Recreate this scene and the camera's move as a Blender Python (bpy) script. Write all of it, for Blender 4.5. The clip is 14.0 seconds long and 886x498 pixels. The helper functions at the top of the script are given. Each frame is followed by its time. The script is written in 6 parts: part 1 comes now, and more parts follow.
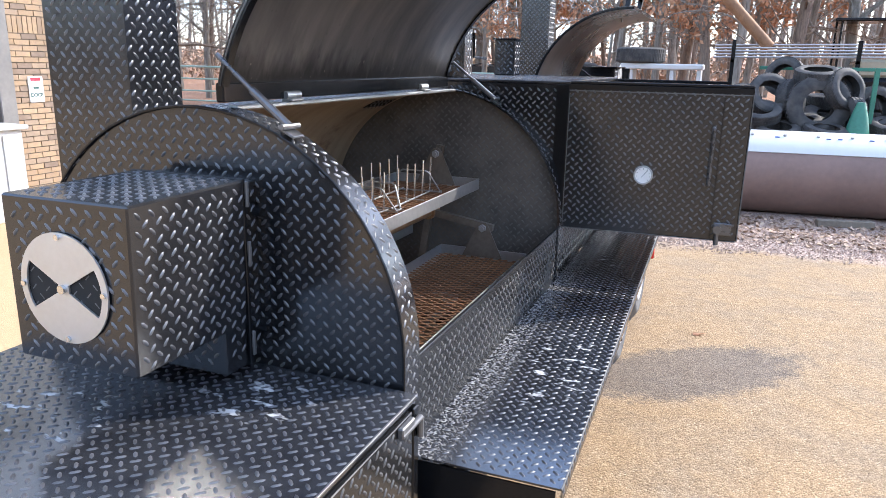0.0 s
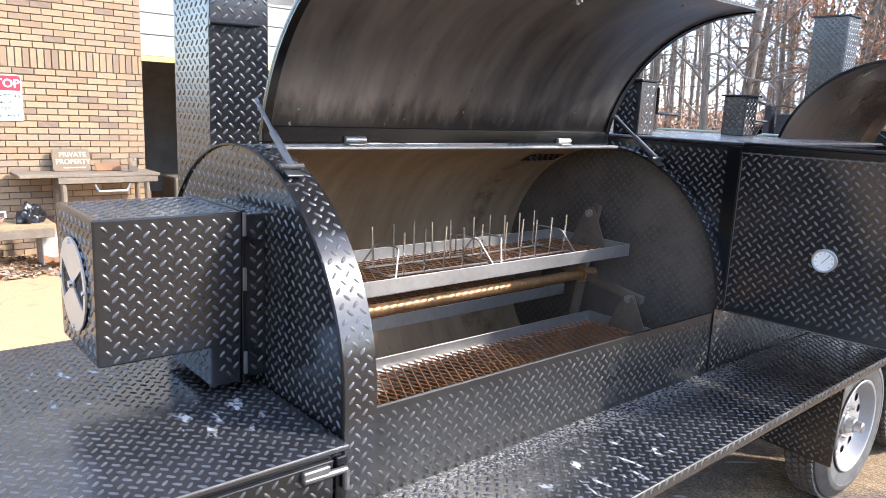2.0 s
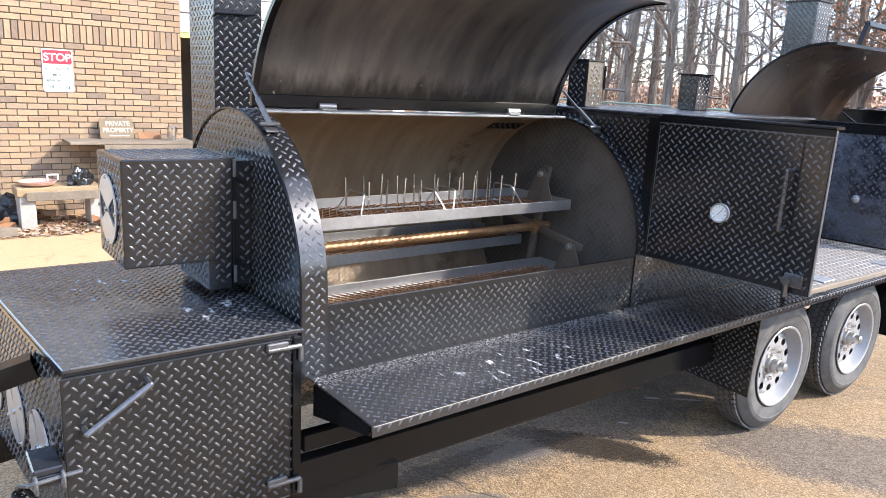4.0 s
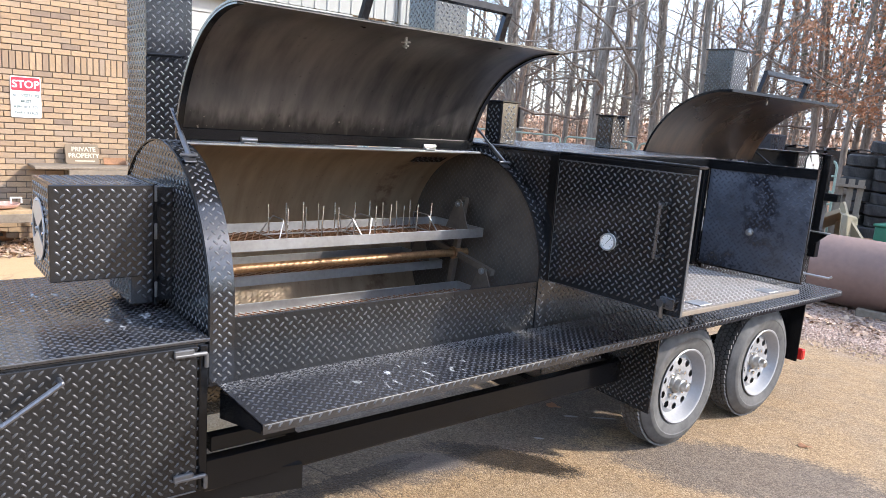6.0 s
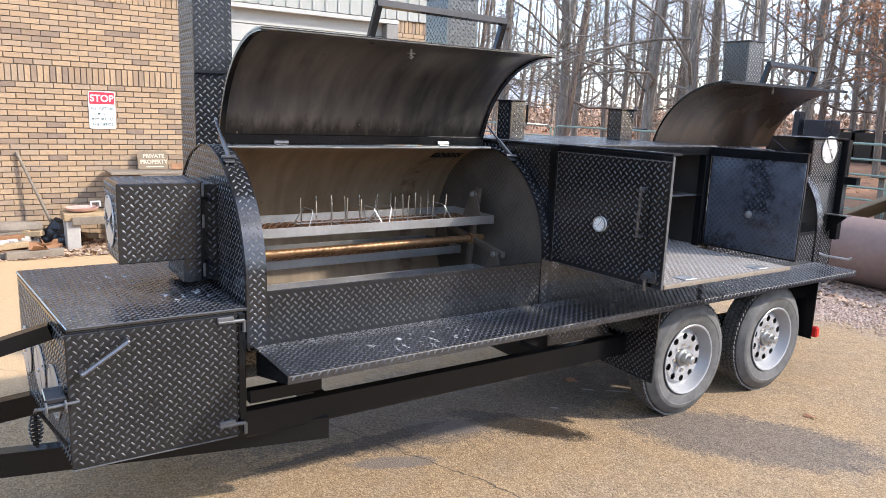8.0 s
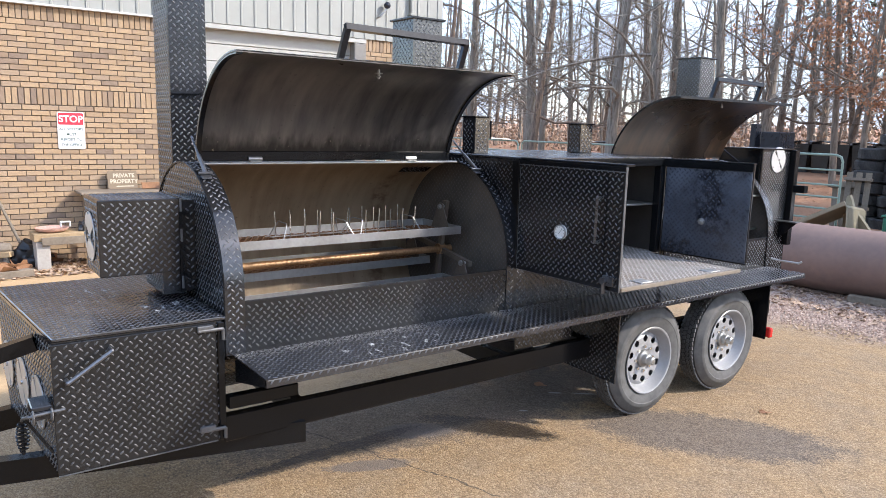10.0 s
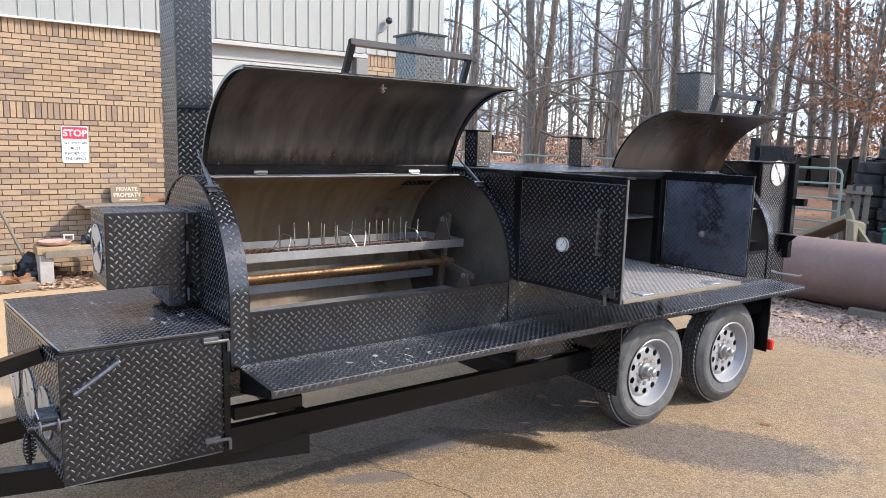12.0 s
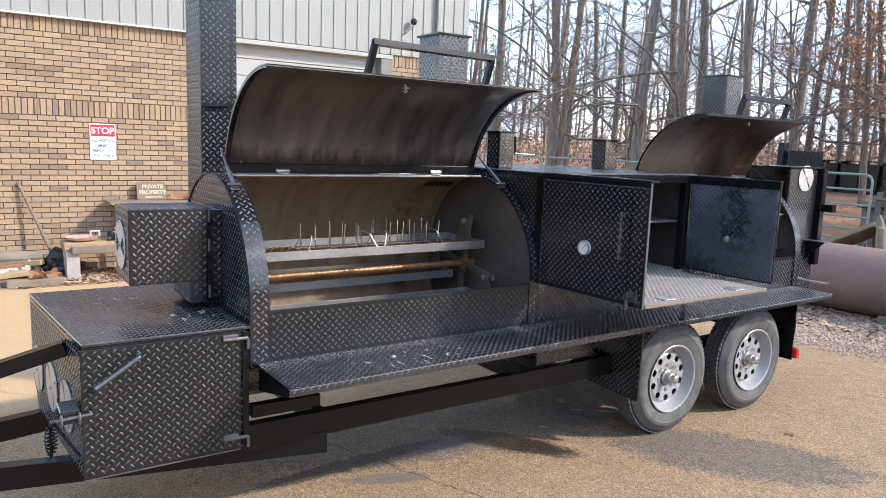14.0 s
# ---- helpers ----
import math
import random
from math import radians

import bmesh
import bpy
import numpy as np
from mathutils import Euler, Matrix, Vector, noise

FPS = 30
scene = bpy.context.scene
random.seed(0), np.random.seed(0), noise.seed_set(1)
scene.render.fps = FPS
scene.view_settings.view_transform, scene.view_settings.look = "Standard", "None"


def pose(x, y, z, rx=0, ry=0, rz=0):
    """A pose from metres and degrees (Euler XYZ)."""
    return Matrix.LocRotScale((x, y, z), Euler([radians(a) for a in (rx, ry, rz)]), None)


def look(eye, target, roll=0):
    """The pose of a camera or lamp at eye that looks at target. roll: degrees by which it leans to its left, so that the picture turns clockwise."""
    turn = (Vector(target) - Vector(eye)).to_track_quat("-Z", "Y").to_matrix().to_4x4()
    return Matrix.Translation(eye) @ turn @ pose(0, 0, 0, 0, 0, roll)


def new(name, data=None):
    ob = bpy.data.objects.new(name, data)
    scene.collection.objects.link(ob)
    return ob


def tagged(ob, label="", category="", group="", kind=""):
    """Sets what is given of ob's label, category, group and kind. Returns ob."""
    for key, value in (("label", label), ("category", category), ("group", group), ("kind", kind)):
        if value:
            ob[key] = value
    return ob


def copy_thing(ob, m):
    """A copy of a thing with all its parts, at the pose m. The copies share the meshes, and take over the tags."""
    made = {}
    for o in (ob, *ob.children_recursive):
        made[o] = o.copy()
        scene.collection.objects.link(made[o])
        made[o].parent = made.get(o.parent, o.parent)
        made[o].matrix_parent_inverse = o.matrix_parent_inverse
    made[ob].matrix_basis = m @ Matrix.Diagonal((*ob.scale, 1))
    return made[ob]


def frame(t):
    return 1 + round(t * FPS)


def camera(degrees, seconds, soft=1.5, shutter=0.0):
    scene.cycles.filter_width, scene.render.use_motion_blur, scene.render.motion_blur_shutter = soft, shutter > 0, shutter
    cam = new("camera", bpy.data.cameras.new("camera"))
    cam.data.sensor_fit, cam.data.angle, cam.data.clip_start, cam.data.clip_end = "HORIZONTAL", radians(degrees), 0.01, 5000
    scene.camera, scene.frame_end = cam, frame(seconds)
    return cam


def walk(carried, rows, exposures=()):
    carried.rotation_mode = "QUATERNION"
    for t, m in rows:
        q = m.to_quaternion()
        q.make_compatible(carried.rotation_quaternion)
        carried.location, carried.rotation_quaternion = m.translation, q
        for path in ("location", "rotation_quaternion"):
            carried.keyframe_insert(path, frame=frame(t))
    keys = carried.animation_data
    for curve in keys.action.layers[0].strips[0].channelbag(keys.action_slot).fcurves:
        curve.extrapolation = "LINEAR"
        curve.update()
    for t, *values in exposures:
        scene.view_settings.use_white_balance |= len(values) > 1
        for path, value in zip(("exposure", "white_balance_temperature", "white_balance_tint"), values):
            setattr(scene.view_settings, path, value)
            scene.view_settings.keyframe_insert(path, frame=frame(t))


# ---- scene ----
cam = camera(63.4, 14.0, 0.8)
PATH = [
    (0, (0.663, -1.399, 1.729), (-0.04, 0.403, 1.223), 1.1),
    (0.5, (0.829, -1.203, 1.709), (0.034, 0.565, 1.216), 3.2),
    (1, (0.947, -1.059, 1.732), (-0.105, 0.58, 1.276), 2.4),
    (1.5, (1.165, -0.875, 1.738), (-0.273, 0.44, 1.287), 1.0),
    (2, (1.317, -0.833, 1.733), (-0.175, 0.443, 1.348), 2.5),
    (2.5, (1.456, -0.887, 1.738), (-0.024, 0.401, 1.351), 2.6),
    (2.7, (1.539, -0.905, 1.729), (0.046, 0.366, 1.331), 2.8),
    (4.8, (2.123, -0.945, 1.758), (0.569, 0.231, 1.308), 3.0),
    (5, (2.165, -0.916, 1.766), (0.614, 0.269, 1.327), 3.1),
    (5.5, (2.29, -0.845, 1.772), (0.73, 0.339, 1.365), 3.5),
    (6, (2.351, -0.876, 1.783), (0.82, 0.359, 1.419), 4.2),
    (6.5, (2.425, -0.918, 1.79), (0.976, 0.414, 1.436), 4.6),
    (7, (2.605, -0.848, 1.811), (1.005, 0.293, 1.442), 2.6),
    (7.5, (2.757, -0.812, 1.795), (1.111, 0.259, 1.416), 2.3),
    (8, (2.852, -0.922, 1.811), (1.219, 0.168, 1.431), 2.2),
    (8.2, (2.895, -0.966, 1.803), (1.272, 0.138, 1.416), 2.3),
    (10.5, (3.008, -1.017, 1.81), (1.419, 0.155, 1.491), 1.4),
    (11, (3.01, -1.026, 1.807), (1.422, 0.15, 1.502), 1.4),
    (11.5, (3.016, -1.035, 1.807), (1.421, 0.135, 1.513), 1.4),
    (12, (3.025, -1.041, 1.807), (1.423, 0.12, 1.511), 1.5),
    (12.5, (3.031, -1.045, 1.804), (1.422, 0.106, 1.509), 2.0),
    (13, (3.035, -1.043, 1.806), (1.413, 0.089, 1.515), 2.3),
    (13.5, (3.024, -1.032, 1.804), (1.389, 0.083, 1.514), 2.3),
    (14, (3.017, -1.026, 1.804), (1.38, 0.085, 1.51), 2.1),
]
walk(cam, [(t, look(eye, target, roll)) for t, eye, target, roll in PATH], [(0.0, 2.84, 6200, 14), (2.0, 2.95, 6350, 14), (5.5, 2.71, 6400, 14), (7.5, 2.54, 6420, 14), (10.5, 2.37, 6400, 14), (14.0, 2.31, 6400, 14)])

# ---------------------------------------------------------------- light
SUN_TO = Vector((1.0, 1.0, 1.02)).normalized()
world = bpy.data.worlds.new("world")
scene.world = world
world.use_nodes = True
wn = world.node_tree
sky = wn.nodes.new("ShaderNodeTexSky")
sky.sky_type = "NISHITA"
sky.sun_disc = False
sky.sun_elevation = math.asin(SUN_TO.z)
sky.sun_rotation = math.atan2(SUN_TO.x, SUN_TO.y)
sky.air_density, sky.dust_density, sky.ozone_density = 1.0, 1.0, 2.4
# thin broken cloud over the clear sky, all round
cloud_at = wn.nodes.new("ShaderNodeTexCoord")
cloud_map = wn.nodes.new("ShaderNodeMapping")
cloud_map.inputs["Scale"].default_value = (1.0, 1.0, 2.2)
cloud = wn.nodes.new("ShaderNodeTexNoise")
cloud.inputs["Scale"].default_value, cloud.inputs["Detail"].default_value, cloud.inputs["Roughness"].default_value = 3.4, 6.0, 0.55
cloud_ramp = wn.nodes.new("ShaderNodeValToRGB")
cloud_ramp.color_ramp.elements[0].position, cloud_ramp.color_ramp.elements[1].position = 0.36, 0.60
cloud_mix = wn.nodes.new("ShaderNodeMix")
cloud_mix.data_type = "RGBA"
cloud_mix.inputs[7].default_value = (1.34, 1.60, 2.00, 1)
wn.links.new(cloud_at.outputs["Generated"], cloud_map.inputs[0])
wn.links.new(cloud_map.outputs[0], cloud.inputs["Vector"])
wn.links.new(cloud.outputs[0], cloud_ramp.inputs[0])
wn.links.new(cloud_ramp.outputs[0], cloud_mix.inputs[0])
wn.links.new(sky.outputs[0], cloud_mix.inputs[6])
wn.links.new(cloud_mix.outputs[2], wn.nodes["Background"].inputs[0])
wn.nodes["Background"].inputs[1].default_value = 0.15
sun = new("sun", bpy.data.lights.new("sun", "SUN"))
sun.data.energy, sun.data.angle, sun.data.color = 1.1, radians(1.8), (1.0, 0.94, 0.83)
sun.matrix_world = Matrix.Translation((6, 10, 14)) @ SUN_TO.to_track_quat("Z", "Y").to_matrix().to_4x4()


# ---------------------------------------------------------------- materials


class Nodes:
    """A small wrapper to chain shader nodes."""

    def __init__(self, name):
        self.mat = bpy.data.materials.new(name)
        self.mat.use_nodes = True
        self.t = self.mat.node_tree
        self.bsdf = self.t.nodes["Principled BSDF"]

    def n(self, kind, **props):
        node = self.t.nodes.new("ShaderNode" + kind)
        for key, value in props.items():
            if key == "op":
                node.operation = value
            elif key == "kind":
                node.noise_dimensions = value
        return node

    def put(self, socket, value):
        if isinstance(value, bpy.types.NodeSocket):
            self.t.links.new(value, socket)
        else:
            socket.default_value = value

    def m(self, op, a, b=0.0, c=0.0):
        node = self.n("Math", op=op)
        for s, v in zip(node.inputs, (a, b, c)):
            self.put(s, v)
        return node.outputs[0]

    def coord(self, which="Object", scale=(1, 1, 1), rot=(0, 0, 0)):
        mp = self.n("Mapping")
        self.t.links.new(self.n("TexCoord").outputs[which], mp.inputs[0])
        mp.inputs["Scale"].default_value = scale
        mp.inputs["Rotation"].default_value = rot
        return mp.outputs[0]

    def noise(self, vec, scale, detail=4.0, rough=0.55):
        node = self.n("TexNoise")
        self.put(node.inputs["Vector"], vec)
        node.inputs["Scale"].default_value = scale
        node.inputs["Detail"].default_value = detail
        node.inputs["Roughness"].default_value = rough
        return node.outputs[0]

    def ramp(self, fac, *stops):
        node = self.n("ValToRGB")
        self.put(node.inputs[0], fac)
        el = node.color_ramp.elements
        while len(el) < len(stops):
            el.new(0.5)
        for e, (pos, col) in zip(el, stops):
            e.position = pos
            e.color = (*col, 1) if isinstance(col, tuple) else (col, col, col, 1)
        return node.outputs[0]

    def mix(self, fac, a, b):
        node = self.n("Mix")
        node.data_type = "RGBA"
        self.put(node.inputs[0], fac)
        self.put(node.inputs[6], a if not isinstance(a, tuple) else (*a, 1))
        self.put(node.inputs[7], b if not isinstance(b, tuple) else (*b, 1))
        return node.outputs[2]

    def bump(self, height, strength=0.5, dist=0.01, normal=None):
        node = self.n("Bump")
        node.inputs["Strength"].default_value = strength
        node.inputs["Distance"].default_value = dist
        self.put(node.inputs["Height"], height)
        if normal is not None:
            self.put(node.inputs["Normal"], normal)
        return node.outputs[0]

    def end(self, color=None, rough=None, metal=None, normal=None, **more):
        for key, v in (("Base Color", color), ("Roughness", rough), ("Metallic", metal), ("Normal", normal)):
            if v is not None:
                self.put(self.bsdf.inputs[key], (*v, 1) if isinstance(v, tuple) else v)
        for key, v in more.items():
            self.put(self.bsdf.inputs[key.replace("_", " ")], v)
        return self.mat


def simple(name, color, rough=0.5, metal=0.0, vary=0.15, scale=14.0, bump=0.0, bump_dist=0.002):
    """Paint, metal, rubber or wood with mottling at two scales."""
    s = Nodes(name)
    v = s.coord()
    big, fine = s.noise(v, scale * 0.25), s.noise(v, scale * 3.0)
    both = s.m("ADD", s.m("MULTIPLY", big, 0.6), s.m("MULTIPLY", fine, 0.4))
    col = s.ramp(both, (0.3, tuple(c * (1 - vary) for c in color)), (0.7, tuple(min(1, c * (1 + vary)) for c in color)))
    r = s.m("MULTIPLY_ADD", both, 0.25, rough - 0.125)
    nrm = s.bump(s.noise(v, scale * 5.0), bump, bump_dist) if bump else None
    return s.end(col, r, metal, nrm)


LUGS = {}


def tread_plate(name, color, rough, dust=0.12, film_color=(0.10, 0.10, 0.10), lug=None, height=0.0022, scuffs=None, speckle=False, spec=0.7):
    """Painted steel plate; its raised lozenge lugs are meshed, in the paint given as lug."""
    s = Nodes(name)
    v3 = s.coord()
    big, mid, fine = s.noise(v3, 2.2, 5.0), s.noise(v3, 21.0, 5.0), s.noise(v3, 70.0, 3.0)
    film = s.m("MULTIPLY", s.ramp(s.m("MULTIPLY_ADD", mid, 0.4, s.m("MULTIPLY", big, 0.6)), (0.42, 0.0), (0.68, 1.0)), dust)
    base = s.mix(film, color, film_color)
    r = s.m("ADD", s.m("MULTIPLY_ADD", big, 0.14, rough - 0.07), s.m("MULTIPLY", film, 0.6))
    if scuffs:
        mask = None
        sp = s.n("SeparateXYZ")
        s.put(sp.inputs[0], v3)
        for cx, cy, rx, ry in scuffs:
            dx = s.m("DIVIDE", s.m("SUBTRACT", sp.outputs[0], cx), rx)
            dy = s.m("DIVIDE", s.m("SUBTRACT", sp.outputs[1], cy), ry)
            one = s.ramp(s.m("ADD", s.m("MULTIPLY", dx, dx), s.m("MULTIPLY", dy, dy)), (0.3, 1.0), (1.0, 0.0))
            mask = one if mask is None else s.m("MAXIMUM", mask, one)
        smear = s.noise(s.coord("Object", (1.0, 2.2, 1), (0, 0, 0.5)), 15.0, 3.0)
        marks = s.m("MULTIPLY", s.ramp(smear, (0.60, 0.0), (0.66, 1.0)), mask)
        base = s.mix(s.m("MULTIPLY", marks, 0.85), base, (0.58, 0.58, 0.57))
        if speckle:
            band = s.ramp(sp.outputs[0], (0.03, 1.0), (0.14, 0.0))
            speck = s.m("MULTIPLY", band, s.ramp(s.noise(v3, 120.0, 2.0), (0.52, 0.0), (0.60, 1.0)))
            base = s.mix(s.m("MULTIPLY", speck, 0.8), base, (0.36, 0.35, 0.33))
            marks = s.m("MAXIMUM", marks, speck)
        r = s.m("ADD", r, s.m("MULTIPLY", marks, 0.5))
    n1 = s.bump(s.m("ADD", s.m("MULTIPLY", fine, 0.12), s.m("MULTIPLY", big, 0.88)), 0.16, 0.006)
    mat = s.end(base, r, 0.0, n1, Specular_IOR_Level=spec)
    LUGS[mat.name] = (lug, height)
    return mat


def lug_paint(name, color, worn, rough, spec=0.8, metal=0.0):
    """The crowns of the lugs; worn is a lighter tone painted in patches as glints."""
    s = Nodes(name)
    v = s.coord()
    glint_patch = s.ramp(s.noise(v, 9.0, 5.0, 0.65), (0.38, 0.0), (0.70, 1.0))
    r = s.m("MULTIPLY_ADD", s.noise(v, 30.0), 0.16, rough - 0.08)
    return s.end(s.mix(glint_patch, color, worn), r, s.m("MULTIPLY", glint_patch, metal), None, Specular_IOR_Level=spec)


# lighter crown tone puts glints of the sky into the lug colour
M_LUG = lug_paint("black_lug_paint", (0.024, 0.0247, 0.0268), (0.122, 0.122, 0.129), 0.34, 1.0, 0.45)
M_LUG_GREY = lug_paint("bare_lug_steel", (0.30, 0.27, 0.24), (0.42, 0.39, 0.36), 0.42, 0.5)
M_LUG_SOOT = lug_paint("sooty_lug_steel", (0.09, 0.08, 0.07), (0.12, 0.11, 0.10), 0.35, 0.5)
# blue tint stands for reflected sky, as on the door liner
M_LUG_BLUE = lug_paint("sky_sheen_lug_paint", (0.020, 0.026, 0.038), (0.05, 0.06, 0.08), 0.25)
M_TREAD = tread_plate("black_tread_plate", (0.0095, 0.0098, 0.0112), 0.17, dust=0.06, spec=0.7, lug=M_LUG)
# same black plate with dimmer lugs and less gloss, where it came out overlit
M_LUG_DULL = lug_paint("toned_down_lug_paint", (0.026, 0.0268, 0.0275), (0.085, 0.085, 0.086), 0.46, 0.6, 0.3)
M_TREAD_DULL = tread_plate("toned_down_tread_plate", (0.0105, 0.0108, 0.0115), 0.24, dust=0.06, spec=0.4, lug=M_LUG_DULL)
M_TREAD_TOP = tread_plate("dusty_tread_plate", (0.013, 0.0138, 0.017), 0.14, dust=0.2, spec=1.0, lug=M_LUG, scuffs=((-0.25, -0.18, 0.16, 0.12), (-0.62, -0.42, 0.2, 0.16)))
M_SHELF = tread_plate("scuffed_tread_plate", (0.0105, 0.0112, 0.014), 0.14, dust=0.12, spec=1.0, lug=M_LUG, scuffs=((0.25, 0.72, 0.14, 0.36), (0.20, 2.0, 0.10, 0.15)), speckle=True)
M_TREAD_GREY = tread_plate("bare_brownish_tread_plate", (0.19, 0.175, 0.155), 0.5, dust=0.8, film_color=(0.15, 0.108, 0.075), lug=M_LUG_GREY, spec=0.5)
M_TREAD_SOOT = tread_plate("sooty_tread_plate", (0.060, 0.053, 0.045), 0.42, dust=0.9, film_color=(0.17, 0.14, 0.11), lug=M_LUG_SOOT, height=0.0008, spec=0.5)
# blue film paints the sky mirrored in the open door's liner
M_TREAD_BLUE = tread_plate("sky_sheen_tread_plate", (0.014, 0.017, 0.025), 0.19, dust=0.85, film_color=(0.105, 0.13, 0.175), lug=M_LUG_BLUE, height=0.0012, spec=0.8)
M_BLACK = simple("black_paint", (0.0055, 0.006, 0.007), 0.18, 0, 0.3, 9, 0.05)
M_BLACK.node_tree.nodes["Principled BSDF"].inputs["Specular IOR Level"].default_value = 0.28
M_GLOSS = simple("glossy_black_paint", (0.016, 0.017, 0.020), 0.20, 0, 0.3, 6, 0.05)
# black lifted in colour for the sky that shines in the cabinet top
M_TOP = simple("sky_lifted_glossy_top", (0.035, 0.036, 0.040), 0.24, 0, 0.3, 6, 0.05)
M_TOP.node_tree.nodes["Principled BSDF"].inputs["Specular IOR Level"].default_value = 1.0
M_BLUEBLACK = simple("heat_blued_black_paint", (0.014, 0.018, 0.027), 0.30, 0, 0.5, 7, 0.1)
M_STEEL = simple("galvanised_steel", (0.38, 0.38, 0.37), 0.40, 0.85, 0.2, 16, 0.1)
M_BRIGHT = simple("bright_steel", (0.66, 0.66, 0.65), 0.25, 1.0, 0.1, 20)
M_ALU = simple("brushed_aluminium", (0.56, 0.555, 0.54), 0.42, 0.85, 0.08, 30)
M_RUST = simple("rusty_steel", (0.23, 0.115, 0.055), 0.72, 0.25, 0.45, 18, 0.3)
M_BRASSY = simple("heat_browned_shaft", (0.32, 0.18, 0.085), 0.42, 0.55, 0.6, 26, 0.2)
M_WHITE = simple("white_dial", (0.80, 0.80, 0.78), 0.35, 0, 0.04)
M_RIM = simple("silver_white_wheel_paint", (0.31, 0.31, 0.31), 0.36, 0.1, 0.12, 22)
M_RED = simple("red_lens", (0.55, 0.02, 0.015), 0.2, 0, 0.1)
M_DARK = simple("hole_shade_black", (0.006, 0.006, 0.006), 0.8, 0, 0.1)
M_GREEN = simple("green_enamel", (0.03, 0.16, 0.10), 0.45, 0, 0.25, 10)
M_PALEGREEN = simple("pale_green_rail_paint", (0.23, 0.31, 0.25), 0.5, 0, 0.2, 10)
M_WOOD = simple("grey_weathered_wood", (0.19, 0.155, 0.115), 0.8, 0, 0.35, 12, 0.4)
M_PINE = simple("raw_lumber", (0.36, 0.255, 0.14), 0.75, 0, 0.3, 12, 0.3)
M_CREAM = simple("cream_fibreglass", (0.27, 0.24, 0.165), 0.7, 0, 0.15, 6)
M_WHITEPAINT = simple("white_painted_metal", (0.50, 0.495, 0.475), 0.4, 0, 0.06, 6)
M_SIDING = simple("off_white_metal_siding", (0.30, 0.302, 0.272), 0.42, 0, 0.06, 4)
M_GARAGE = simple("white_garage_door", (0.37, 0.365, 0.335), 0.5, 0, 0.06, 5)
M_JAMB = simple("dull_galvanised_jamb", (0.19, 0.18, 0.165), 0.6, 0.2, 0.2, 8)
M_YELLOW = simple("yellow_edge", (0.75, 0.62, 0.16), 0.5, 0, 0.1)
M_CONCRETE_BLOCK = simple("concrete_block", (0.40, 0.37, 0.33), 0.9, 0, 0.2, 12, 0.4)
M_PIPE = simple("brown_primer_pipe", (0.19, 0.122, 0.098), 0.62, 0.0, 0.22, 5, 0.15)
M_INK = simple("sign_ink", (0.025, 0.075, 0.06), 0.6, 0, 0.05)
M_SIGNRED = simple("sign_red", (0.55, 0.03, 0.05), 0.45, 0, 0.06)
M_SIGNWHITE = simple("sign_white", (0.80, 0.80, 0.80), 0.45, 0, 0.04)
M_SIGNCREAM = simple("faded_cream_lettering", (0.46, 0.40, 0.29), 0.6, 0, 0.15)
M_HANDLE = simple("rubbed_black_steel", (0.15, 0.152, 0.16), 0.3, 0.8, 0.4, 18)
M_HINGE = simple("dull_hinge_steel", (0.13, 0.13, 0.13), 0.42, 0.6, 0.25, 20)
M_TAN = simple("weathered_sign_board", (0.18, 0.130, 0.080), 0.7, 0, 0.2, 16)


def rubber(name):
    s = Nodes(name)
    v = s.coord()
    dirt = s.ramp(s.noise(v, 7.0, 5.0), (0.35, 0.0), (0.75, 1.0))
    col = s.mix(dirt, (0.018, 0.018, 0.019), (0.075, 0.068, 0.06))
    return s.end(col, 0.72, 0.0, s.bump(s.noise(v, 120.0), 0.25, 0.002))


M_TYRE = rubber("black_rubber")


def grey_rubber():
    s = Nodes("dusty_tyre_sidewall")
    v = s.coord()
    col = s.ramp(s.noise(v, 14.0, 6.0), (0.3, (0.06, 0.059, 0.057)), (0.7, (0.115, 0.112, 0.106)))
    return s.end(col, 0.7, 0.0, s.bump(s.noise(v, 90.0), 0.2, 0.002))


M_SIDEWALL = grey_rubber()


